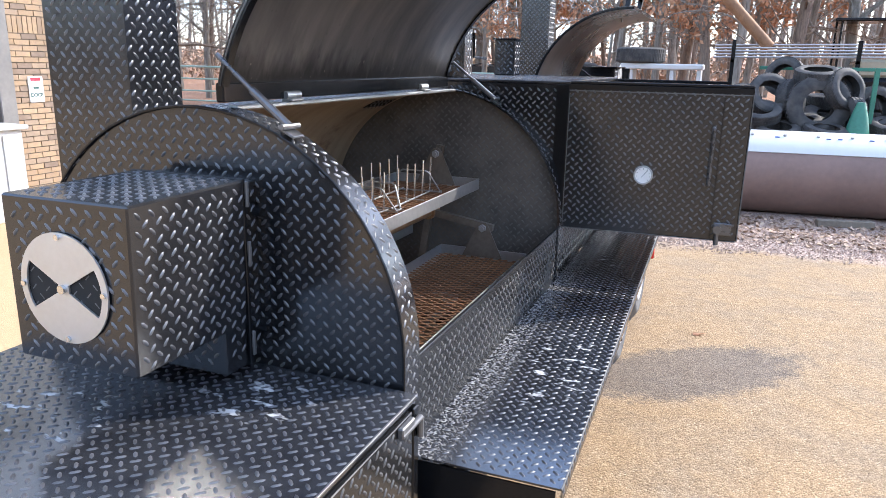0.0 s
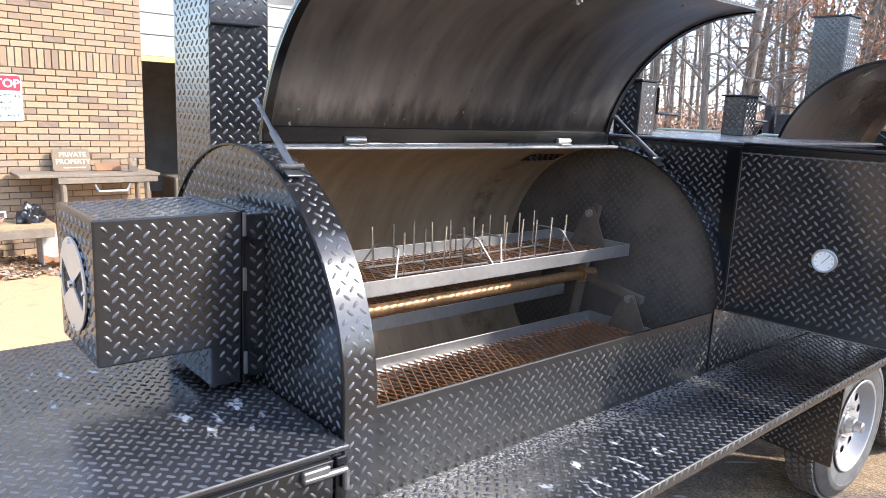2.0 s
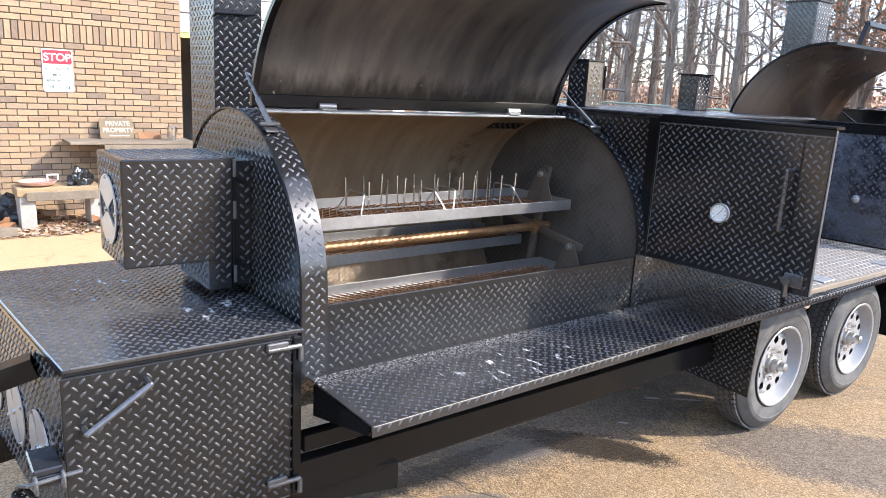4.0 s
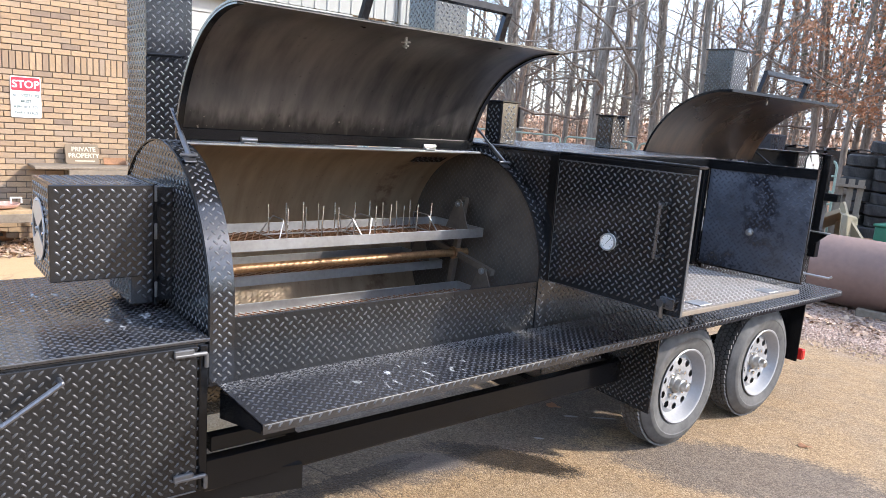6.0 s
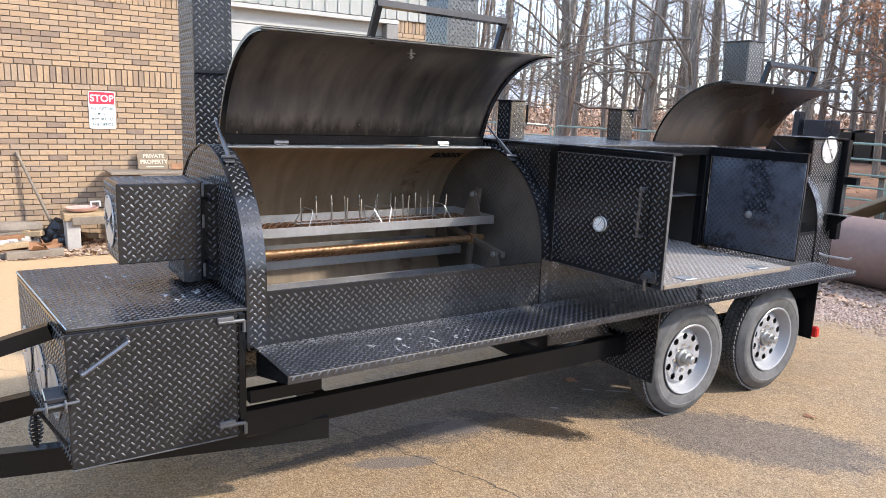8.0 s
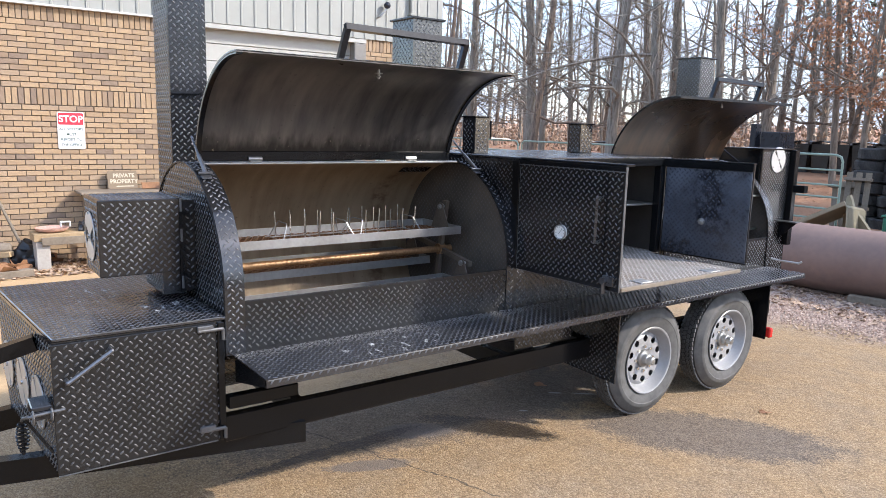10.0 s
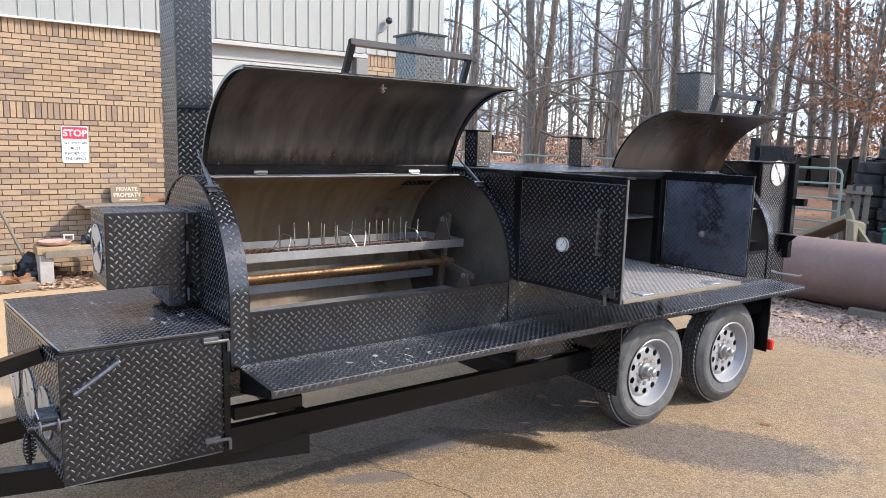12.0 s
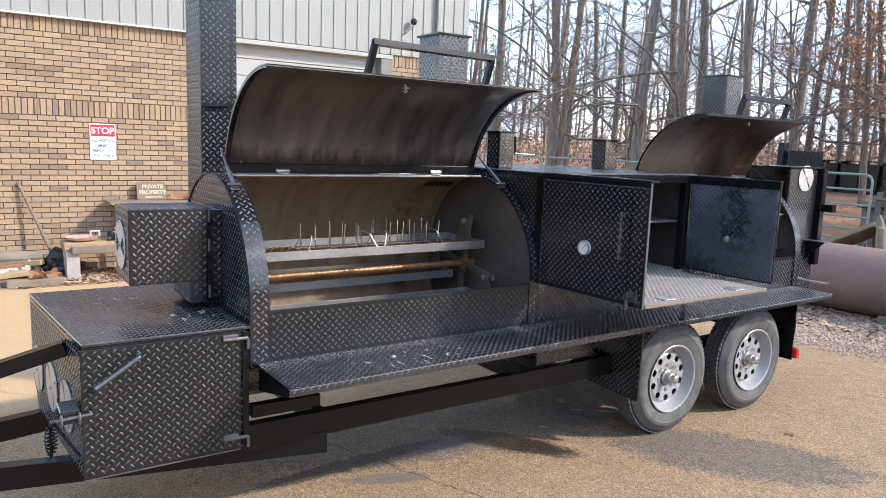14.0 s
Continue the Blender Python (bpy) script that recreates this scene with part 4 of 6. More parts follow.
def tray(parent, px, pz, y0, y1):
    """A hanging tray: angle-iron frame round expanded metal, with a triangular hanger at each end."""
    zt, w = pz - 0.142, 0.198
    bm = B()
    for sx in (-1, 1):
        box(bm, px + sx * w - 0.0025, px + sx * w + 0.0025, y0, y1, zt, zt + 0.046, 0.001)
        box(bm, px + sx * w - (0.03 if sx > 0 else 0), px + sx * w + (0 if sx > 0 else 0.03), y0, y1, zt, zt + 0.004)
    for y in (y0, y1):
        box(bm, px - w, px + w, y - 0.0025, y + 0.0025, zt, zt + 0.046, 0.001)
    t = part("tray", bm, M_STEEL, parent, "galvanised angle-iron tray")
    bm = B()
    pitch, wx, z = 0.032, w, zt + 0.006
    k = -wx * 2
    for slope in (1, -1):
        s = y0 - 2 * wx * 0.5
        while s < y1:
            ya, yb = s, s + 2 * wx * 0.5
            if slope < 0:
                ya, yb = yb, ya
            pa, pb = Vector((px - wx, ya, z)), Vector((px + wx, yb, z))
            lo, hi = y0, y1
            d = pb - pa
            t0, t1 = 0.0, 1.0
            if abs(d.y) > 1e-6:
                ta, tb = (lo - pa.y) / d.y, (hi - pa.y) / d.y
                t0, t1 = max(t0, min(ta, tb)), min(t1, max(ta, tb))
            if t1 - t0 > 0.02:
                bar(bm, pa + d * t0, pa + d * t1, 0.003, 0.004)
            s += pitch
    part("expanded_metal", bm, M_RUST, t, "rusty expanded-metal grate", smooth=0, kind="stuff")
    for y, back in ((y0 + 0.004, -0.034), (y1 - 0.010, 0.034)):
        bm = slab(B(), [(px - 0.092, zt + 0.010), (px + 0.092, zt + 0.010), (px + 0.024, pz + 0.012), (px + 0.012, pz + 0.024), (px - 0.012, pz + 0.024), (px - 0.024, pz + 0.012)], y, y + 0.005)
        part("hanger", bm, M_HANGER, t, "brown-stained triangular steel hanger")
        bm = rod(B(), (px, y - 0.012, pz), (px, y + 0.017, pz), 0.017, 6)
        rod(bm, (px, y + 0.0025 - back * 0.6, pz), (px, y + 0.0025 + back, pz), 0.009, 8)
        part("pivot_bolt", bm, M_STEEL, t)
    return zt


RA = 0.272
PIV = []
for deg in (81, 171, 261, -9):
    a = radians(deg)
    PIV.append((AX + RA * math.cos(a), AZ + RA * math.sin(a)))
for y in (0.10, 1.56):
    for px, pz in PIV:
        d = Vector((px - AX, 0, pz - AZ)).normalized() * 0.036
        bm = bar(B(), (AX, y, AZ), (px + d.x, y, pz + d.z), 0.030, 0.026, (0, 1, 0))
        part("arm", bm, M_HANGER, rot)
    part("shaft_collar", rod(B(), (AX, y - 0.022, AZ), (AX, y + 0.022, AZ), 0.034, 14), M_BRASSY, rot)
TRAY_Z = [tray(rot, px, pz, 0.13, 1.53) for px, pz in PIV]


def rib_rack(x, y, z, turn, k):
    """A chrome wire rib rack: two long base wires with upright pins, and splayed bows at both ends."""
    ob = thing("rib_rack", "chrome wire rib rack standing on a tray", "rack", "rib racks on the tray", Matrix.Translation((x, y, z)) @ Matrix.Rotation(turn, 4, "Z"))
    bm = B()
    for sx in (-1, 1):
        tube_path(bm, [(sx * 0.065, -0.21, 0.008), (sx * 0.065, 0.21, 0.008)], 0.0034, 6)
    for sy in (-0.20, 0.0, 0.20):
        tube_path(bm, [(-0.11, sy, 0.005), (0.11, sy, 0.005)], 0.0034, 6)
    part("base_wire", bm, M_STEEL, ob)
    for i in range(5):
        y1 = -0.165 + 0.082 * i
        for sx in (-1, 1):
            part("pin", rod(B(), (sx * 0.065, y1 + 0.014 * sx, 0.006), (sx * 0.067, y1 + 0.016 * sx + 0.003 * ((i + k) % 3 - 1), 0.142 + 0.004 * ((i * 7 + k) % 3)), 0.0036, 6), M_BRIGHT, ob)
    for sy in (-1, 1):
        bow = [(-0.10, sy * 0.225, 0.006), (-0.10, sy * 0.205, 0.008), (-0.062, sy * 0.170, 0.086), (-0.050, sy * 0.168, 0.092), (0.050, sy * 0.168, 0.092), (0.062, sy * 0.170, 0.086), (0.10, sy * 0.205, 0.008), (0.10, sy * 0.225, 0.006)]
        part("end_bow", tube_path(B(), bow, 0.0030, 6), M_STEEL, ob)
    return ob


for k, y in enumerate((0.665, 1.105)):
    rib_rack(PIV[0][0] + 0.01, y, TRAY_Z[0] + 0.010, 0.05 * k - 0.02, k)

# ---------------------------------------------------------------- warming cabinet
C0, C1 = 1.70, 2.95
cab = thing("warming_cabinet", "black steel warming cabinet with both doors swung open", "cabinet")
part("back_wall", box(B(), -1.09, -1.08, C0, C1, 0.80, 1.645), M_TREAD, cab)
part("side_wall", box(B(), -1.08, 0.015, C0 - 0.035, C0 - 0.01, 0.80, 1.645, 0.002), M_TREAD, cab)
part("side_wall", box(B(), -1.08, 0.015, C1 - 0.01, C1 + 0.015, 1.03, 1.645, 0.002), M_BLACK, cab)
part("cabinet_floor", box(B(), -1.08, 0.015, C0 - 0.01, C1 - 0.01, 1.02, 1.03, 0.001), M_TREAD_GREY, cab)
part("top", box(B(), -1.10, 0.03, C0 - 0.04, C1 + 0.04, 1.647, 1.659, 0.003), M_TOP, cab, "glossy black cabinet top")
part("back_lining", box(B(), -1.079, -1.074, C0 - 0.008, C1 - 0.012, 1.03, 1.64), M_SOOT_WALL, cab, "smoke-browned bare steel lining")
for y in (C0 - 0.0095, C1 - 0.0155):
    part("side_lining", box(B(), -1.07, 0.0, y, y + 0.005, 1.032, 1.63), M_SOOT_END, cab)
part("top_front_rail", box(B(), 0.0, 0.03, C0 - 0.01, C1, 1.60, 1.646, 0.003), M_BLACK, cab)
part("base_panel", box(B(), 0.004, 0.016, C0 - 0.02, C1 + 0.01, 0.80, 1.02, 0.002), M_TREAD, cab)
part("front_filler", box(B(), -0.03, 0.026, LEN + 0.004, C0 - 0.037, 0.80, 1.645, 0.002), M_BLACK, cab)
part("hinge_post", box(B(), -0.02, 0.03, C1 - 0.06, C1 - 0.012, 1.03, 1.60, 0.002), M_BLACK, cab)
for z in (1.34,):
    part("shelf", box(B(), -1.07, -0.03, C0 + 0.005, C1 - 0.03, z, z + 0.012, 0.002), M_STEEL, cab)
# first door
dm = Matrix.Translation((0.018, 1.684, 0)) @ Matrix.Rotation(radians(2.2), 4, "Z")
d1 = part("door", box(B(), 0.0, 0.722, -0.014, -0.002, 1.035, 1.645, 0.002), M_TREAD, cab, "open tread-plate door with a dial thermometer", m=dm)
part("door_top_rail", box(B(), -0.008, 0.725, -0.018, 0.052, 1.648, 1.660, 0.003), M_BLACK, d1, m=dm)
part("door_lip", box(B(), -0.008, 0.725, -0.018, -0.0145, 1.626, 1.6475, 0.001), M_BLACK, d1, m=dm)
part("worn_edge", box(B(), 0.0, 0.722, -0.0175, -0.0145, 1.619, 1.6235, 0.001), M_HINGE, d1, "paint-lighter steel edge strip", m=dm)
part("worn_edge", box(B(), 0.7225, 0.7265, -0.016, -0.001, 1.036, 1.646, 0.001), M_HINGE, d1, "paint-lighter steel edge strip", m=dm)
part("worn_edge", box(B(), 0.002, 0.72, -0.0155, -0.001, 1.0315, 1.0345, 0.001), M_HINGE, d1, "paint-lighter steel edge strip", m=dm)
part("worn_edge", box(B(), 0.006, 0.0095, -0.0165, -0.0145, 1.04, 1.612, 0.0005), M_HINGE, d1, "paint-lighter steel edge strip", m=dm)
part("hinge_strip", box(B(), -0.018, 0.004, -0.010, 0.028, 1.03, 1.647, 0.002), M_BLACK, d1, m=dm)
part("door_edge", box(B(), 0.618, 0.622, -0.0165, -0.012, 1.036, 1.61), M_BLACK, d1, m=dm)
part("door_handle", tube_path(B(), [(0.592, -0.014, 1.49), (0.592, -0.055, 1.49), (0.592, -0.055, 1.27), (0.592, -0.014, 1.27)], 0.008), M_HANDLE, d1, m=dm)


def dial(parent, m, r=0.038):
    """A dial thermometer: bezel, white face, pointer."""
    d = part("thermometer", lathe(B(), [(0, r), (0.014, r), (0.018, r * 0.95), (0.015, r * 0.88), (0.014, 0.001)], n=32, m=Matrix.Rotation(-math.pi / 2, 4, "Z")), M_WHITE, parent, "round dial thermometer with white face", m=m)
    part("bezel", lathe(B(), [(0.012, r * 1.04), (0.019, r * 1.03), (0.020, r * 0.96), (0.016, r * 0.86)], n=32, m=Matrix.Rotation(-math.pi / 2, 4, "Z"), caps=False), M_STEEL, parent, "bright metal dial rim", m=m)
    part("pointer", bar(B(), (-0.2 * r, -0.0165, -0.25 * r), (0.45 * r, -0.0165, 0.55 * r), 0.002, 0.001, (0, 1, 0)), M_INK, parent, m=m)
    for k in range(9):
        a = radians(225 - 33.75 * k)
        part("scale_mark", bar(B(), (0.62 * r * math.cos(a), -0.0162, 0.62 * r * math.sin(a)), (0.78 * r * math.cos(a), -0.0162, 0.78 * r * math.sin(a)), 0.0018, 0.001, (0, 1, 0)), M_INK, parent, m=m)
    return d


td = dial(d1, dm @ Matrix.Translation((0.335, -0.014, 1.286)))
bm = B()
rod(bm, (0.645, -0.02, 1.085), (0.645, -0.05, 1.085), 0.017, 12)
rod(bm, (0.645, -0.035, 1.02), (0.645, -0.035, 1.10), 0.010, 10)
box(bm, 0.63, 0.70, -0.03, -0.013, 1.06, 1.11, 0.003)
part("latch", bm, M_HANDLE, d1, m=dm)
bm = B()
rod(bm, (0.60, 0.008, 1.085), (0.70, 0.008, 1.085), 0.010, 10)
part("latch_bar", bm, M_STEEL, d1, m=dm)
# second door
dm2 = Matrix.Translation((0.03, 2.955, 0)) @ Matrix.Rotation(radians(3.0), 4, "Z")
d2 = part("door", box(B(), 0.0, 0.60, -0.012, 0.002, 1.035, 1.640, 0.002), M_TREAD, cab, "open door, dark inside with a painted sky-blue sheen", m=dm2)
part("door_liner", box(B(), 0.01, 0.595, -0.020, -0.013, 1.045, 1.635, 0.001), M_TREAD_BLUE, d2, m=dm2)
part("door_top_lip", box(B(), -0.004, 0.604, -0.030, 0.004, 1.6405, 1.650, 0.002), M_BLACK, d2, m=dm2)
part("door_lip", box(B(), -0.004, 0.604, -0.030, -0.0225, 1.598, 1.640, 0.002), M_BLACK, d2, m=dm2)
part("thermometer_stem", lathe(B(), [(0, 0.022), (0.012, 0.020), (0.016, 0.008), (0.03, 0.007), (0.03, 0.001)], n=16, m=Matrix.Translation((0.29, -0.02, 1.269)) @ Matrix.Rotation(-math.pi / 2, 4, "Z")), M_STEEL, d2, m=dm2)
# drop-down leaf
leaf = part("drop_leaf", box(B(), 0.03, 0.695, 1.76, 2.80, 1.028, 1.040, 0.002), M_TREAD_GREY, cab, "bare grey tread-plate drop-down leaf")
part("leaf_edge", box(B(), 0.695, 0.71, 1.76, 2.80, 1.022, 1.044, 0.003), M_WOOD, leaf)
for y in (1.95, 2.55):
    part("leaf_catch", box(B(), 0.60, 0.68, y, y + 0.09, 1.041, 1.046, 0.002), M_ALU, leaf)


def flue(parent, x0, x1, y0, y1, z1, rod_path):
    f = part("flue", box(B(), x0, x1, y0, y1, 1.66, z1, 0.003), M_TREAD, parent, "short square tread-plate flue")
    part("flue_cap", box(B(), x0 - 0.012, x1 + 0.012, y0 - 0.012, y1 + 0.012, z1, z1 + 0.008, 0.001), M_BLACK, f)
    part("damper_rod", tube_path(B(), [(x1 + dx, y1 + dy, z) for dx, dy, z in rod_path], 0.006, 8), M_BLACK, f)


flue(cab, -0.60, -0.475, 1.735, 1.845, 1.877, [(0.004, 0.008, 1.858), (0.004, 0.010, 1.752), (0.01, 0.165, 1.746)])
flue(cab, -0.64, -0.52, 2.70, 2.82, 1.855, [(-0.05, 0.0, 1.738), (-0.045, 0.08, 1.738), (-0.02, 0.16, 1.736)])

# ---------------------------------------------------------------- rear smoker
S0, S1 = 3.0, 4.34
rear = thing("rear_smoker", "black tread-plate rear smoker with open hood and grates inside", "smoker")
R2 = 0.555
D2 = [(0.02, 0.80)] + arc(CX, CZ, R2, 0, 180, 40) + [(CX - R2, 0.80)]
D2I = arc(CX, CZ, R2 - 0.008, -90, 270, 60)[:-1]
part("front_plate", slab(B(), D2, S0, S0 + 0.006), M_TREAD, rear)
part("rear_plate", slab(B(), D2, S1 - 0.006, S1), M_TREAD, rear)
part("rear_lining", slab(B(), D2I, S1 - 0.012, S1 - 0.008), M_TREAD_SOOT, rear)
part("shell_lining", sheet(B(), arc(CX, CZ, R2 - 0.008, 84, 350, 48), S0 + 0.006, S1 - 0.006, 0.004), M_SOOT_WALL, rear, keep_uv=True)
part("shell", sheet(B(), arc(CX, CZ, R2 - 0.004, 84, 346, 48), S0 + 0.006, S1 - 0.006, 0.004), M_TREAD, rear, keep_uv=True, axis=(CX, CZ))
strip2 = [(0.017, 0.80)] + arc(CX, CZ, R2 - 0.004, 0, 85, 24)
part("rear_hoop", sheet(B(), strip2, S1 - 0.07, S1 + 0.003, 0.006), M_TREAD, rear, keep_uv=True, axis=(CX, 0.95))
part("front_hoop", sheet(B(), strip2, S0, S0 + 0.05, 0.006), M_TREAD, rear, keep_uv=True, axis=(CX, 0.95))
part("sill_panel", box(B(), 0.006, 0.016, S0 + 0.05, S1 - 0.07, 0.80, 1.036, 0.002), M_TREAD, rear)
for z in (1.34, 1.08):
    bm = B()
    box(bm, -0.85, -0.10, S0 + 0.02, S1 - 0.02, z, z + 0.012, 0.002)
    part("grate_shelf", bm, M_STEEL, rear, "bare steel cooking grate")
HR2 = 0.55
hc = (0.07, 1.495)
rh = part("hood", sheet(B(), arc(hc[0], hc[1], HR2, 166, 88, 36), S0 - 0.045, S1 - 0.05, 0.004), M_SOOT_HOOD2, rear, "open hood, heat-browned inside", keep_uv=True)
part("hood_skin", sheet(B(), arc(hc[0], hc[1], HR2 + 0.005, 166, 88, 36), S0 - 0.045, S1 - 0.05, 0.004), M_TREAD, rh, keep_uv=True, axis=hc)
part("hood_rim", sheet(B(), arc(hc[0], hc[1], HR2, 166, 88, 36), S0 - 0.049, S0 - 0.0455, 0.011), M_BLACK, rh, keep_uv=True)
part("hood_lip", box(B(), 0.0895, 0.0945, S0 - 0.049, S1 - 0.048, 2.034, 2.052, 0.001), M_BLACK, rh)
bm = B()
for a, b in (((-0.02, 3.44, 2.035), (0.0, 3.47, 2.175)), ((0.0, 3.46, 2.185), (0.0, 4.02, 2.175)), ((0.0, 4.01, 2.17), (-0.02, 3.98, 2.035))):
    bar(bm, a, b, 0.028, 0.028, (1, 0, 0.2))
part("handle", bm, M_BLACK, rh)
part("thermometer_stem", rod(B(), (-0.07, 3.65, 2.035), (-0.07, 3.65, 2.0), 0.007, 10), M_STEEL, rh)
part("hood_strut", rod(B(), (-0.28, 4.33, 1.57), (-0.46, 4.30, 1.70), 0.007, 8), M_BLACK, rear)
ch4 = part("chimney", slab(B(), [(-0.93, 1.445), (-0.71, 1.58), (-0.71, 2.43), (-0.93, 2.43)], 4.27, 4.46), M_TREAD, rear, "square tread-plate chimney")
part("chimney_cap", box(B(), -0.945, -0.695, 4.255, 4.475, 2.43, 2.44, 0.002), M_BLACK, ch4)

rbox = thing("rear_fire_box", "tall black tread-plate firebox with round white vent", "firebox")
part("front_wall", box(B(), -0.60, -0.225, 4.48, 4.49, 0.55, 1.70, 0.003), M_BLACK, rbox)
part("body", box(B(), -0.60, -0.215, 4.492, 4.955, 0.55, 1.70, 0.004), M_TREAD, rbox)
part("lid", box(B(), -0.62, -0.20, 4.47, 4.97, 1.70, 1.712, 0.002), M_BLACK, rbox)
part("edge_post", box(B(), -0.212, -0.16, 4.90, 4.96, 0.90, 1.70, 0.003), M_BLACK, rbox)
damper(rbox, 0, 0.105, Matrix.Translation((-0.211, 4.72, 1.62)) @ Matrix.Rotation(radians(90), 4, "Z") @ Matrix.Rotation(0.9, 4, "Y"), 8.0)
gus = part("gusset_bracket", slab(B(), [(-0.212, 1.105), (-0.055, 1.105), (-0.212, 0.95)], 4.83, 4.838), M_BLACK, rbox)
part("bracket_top", box(B(), -0.212, -0.05, 4.80, 4.87, 1.105, 1.113, 0.001), M_HINGE, gus, "worn steel bracket top")
part("latch_block", box(B(), -0.16, -0.06, 4.90, 4.96, 1.35, 1.41, 0.004), M_BLACK, rbox)
part("latch_rod", tube_path(B(), [(-0.215, 4.66, 0.80), (-0.19, 4.67, 0.815), (-0.12, 4.70, 0.795), (0.03, 4.765, 0.785), (0.05, 4.775, 0.80)], 0.009), M_STEEL, rbox, "bright steel latch rod")

# ---------------------------------------------------------------- building
WX = -7.3
Z_BRICK, Z_DOOR = 3.02, 3.12
wallb = tagged(new("wall_brick"), "buff brick wall with soldier courses and grey mortar", "wall", kind="structure")
bm = B()
box(bm, WX - 0.25, WX - 0.012, -2.2, 1.93, -0.1, 3.15)
part("mortar", bm, M_MORTAR, wallb, kind="structure")
bm = B()
box(bm, WX - 0.25, WX - 0.012, 4.84, 5.45, -0.1, 3.15)
part("mortar", bm, M_MORTAR, wallb, kind="structure")
bm = B()
box(bm, WX - 0.25, WX + 0.03, -2.2, 6.32, 3.16, 4.85)
for i in range(43):
    y = -2.2 + 0.2 * i
    box(bm, WX + 0.03, WX + 0.045, y, y + 0.035, 3.16, 4.85, 0.006)
solo("wall_metal_siding", bm, M_SIDING, "off-white ribbed metal siding above the brick", "wall", kind="structure")
bm = B()
box(bm, WX - 0.25, WX + 0.02, 5.45, 6.32, -0.1, 3.15)
solo("wall_corner", bm, M_SIDING, "off-white metal corner panel of the building", "wall", kind="structure")
solo("trim", box(B(), WX - 0.1, WX + 0.07, -2.2, 1.93, 3.145, 3.17), M_WHITEPAINT, "pale metal drip edge over the brick", "trim", kind="structure")
bm = B()
box(bm, WX - 6, WX - 0.25, 6.07, 6.32, -0.1, 4.85)
solo("wall_north", bm, M_SIDING, "off-white metal end wall", "wall", kind="structure")
bm = B()
box(bm, WX - 6, WX - 0.25, -2.2, -1.95, -0.1, 4.85)
solo("wall_south", bm, M_SIDING, "off-white metal end wall", "wall", kind="structure")
solo("roof_eave", box(B(), WX - 6, WX + 0.3, -2.4, 6.5, 4.85, 5.0), M_SIDING, "metal roof edge", "roof", kind="structure")
bm = B()
for i in range(4):
    box(bm, WX - 0.16, WX - 0.11, 1.95, 4.82, 2.18 + i * 0.24, 2.18 + i * 0.24 + 0.232, 0.006)
gd = solo("door_1", bm, M_GARAGE, "white sectional garage door raised part way", "garage door", kind="structure")
part("door_seal", box(B(), WX - 0.17, WX - 0.10, 1.95, 4.82, 2.12, 2.178), M_YELLOW, gd, "yellow bottom edge")
solo("trim_header", box(B(), WX - 0.12, WX + 0.04, 1.93, 4.84, 3.09, 3.15), M_GARAGE, "cream door header", "trim", kind="structure")
M_DARKWALL = simple("dim_shop_wall", (0.38, 0.36, 0.33), 0.9, 0, 0.3)
bm = B()
box(bm, WX - 5.0, WX - 4.9, 1.0, 6.0, 0, 3.3)
box(bm, WX - 5.0, WX - 0.26, 0.9, 1.0, 0, 3.3)
box(bm, WX - 5.0, WX - 0.26, 6.0, 6.06, 0, 3.3)
box(bm, WX - 5.0, WX - 0.26, 0.9, 6.06, 3.2, 3.3)
solo("wall_garage", bm, M_DARKWALL, "dim workshop walls behind the raised door", "wall", kind="structure")

# bricks: running bond with soldier courses


def brick_mesh(name, w, h):
    bm = B()
    box(bm, -0.03, 0.0, -w / 2, w / 2, -h / 2, h / 2, 0.003)
    return finish(name, bm, M_BRICK, 0)


def brick_rows(y_lo, y_hi):
    rnd = random.Random(5)
    z, row = 0.0, 0
    while z < 3.13:
        soldier = (1.93 <= z < 2.0) or z >= 2.94
        if soldier:
            h, w, step = 0.193, 0.057, 0.0677
        else:
            h, w, step = 0.057, 0.193, 0.203
        y = y_lo - (0.1015 if row % 2 else 0.0)
        while y < y_hi:
            a, b = max(y, y_lo), min(y + w, y_hi)
            if b - a > 0.03:
                yield (a + b) / 2, z + h / 2, b - a, h, rnd.uniform(-0.0025, 0.0025), soldier
            y += step
        z += h + 0.0107
        row += 1


near_bricks, far_rows = 0, []
MESHES = {}
rest = B()
for y_lo, y_hi in ((-2.2, 1.93), (4.84, 5.45)):
    for y, z, w, h, off, soldier in brick_rows(y_lo, y_hi):
        if y_lo < 0 and -0.45 < y < 1.5 and 1.0 < z < 2.3 and near_bricks < 300:
            key = (round(w, 3), round(h, 3))
            if key not in MESHES:
                MESHES[key] = brick_mesh("brick", w, h)
            ob = new("brick", MESHES[key])
            ob.location = (WX + off, y, z)
            ob.parent = wallb
            near_bricks += 1
        else:
            box(rest, WX - 0.03 + off, WX + off, y - w / 2, y + w / 2, z - h / 2, z + h / 2)
part("brickwork", rest, M_BRICK, wallb, smooth=0, kind="stuff")


def words(text, size, mat, parent, m, name="lettering"):
    cu = bpy.data.curves.new(name, "FONT")
    cu.body, cu.size, cu.align_x, cu.align_y = text, size, "CENTER", "CENTER"
    cu.extrude, cu.offset = 0.0006, 0.0011 if size < 0.06 else 0.0025
    tmp = bpy.data.objects.new("tmp", cu)
    scene.collection.objects.link(tmp)
    dg = bpy.context.evaluated_depsgraph_get()
    me = bpy.data.meshes.new_from_object(tmp.evaluated_get(dg))
    bpy.data.objects.remove(tmp)
    me.materials.clear()
    me.materials.append(mat)
    me.transform(m)
    ob = new(name, me)
    ob.parent = parent
    return ob


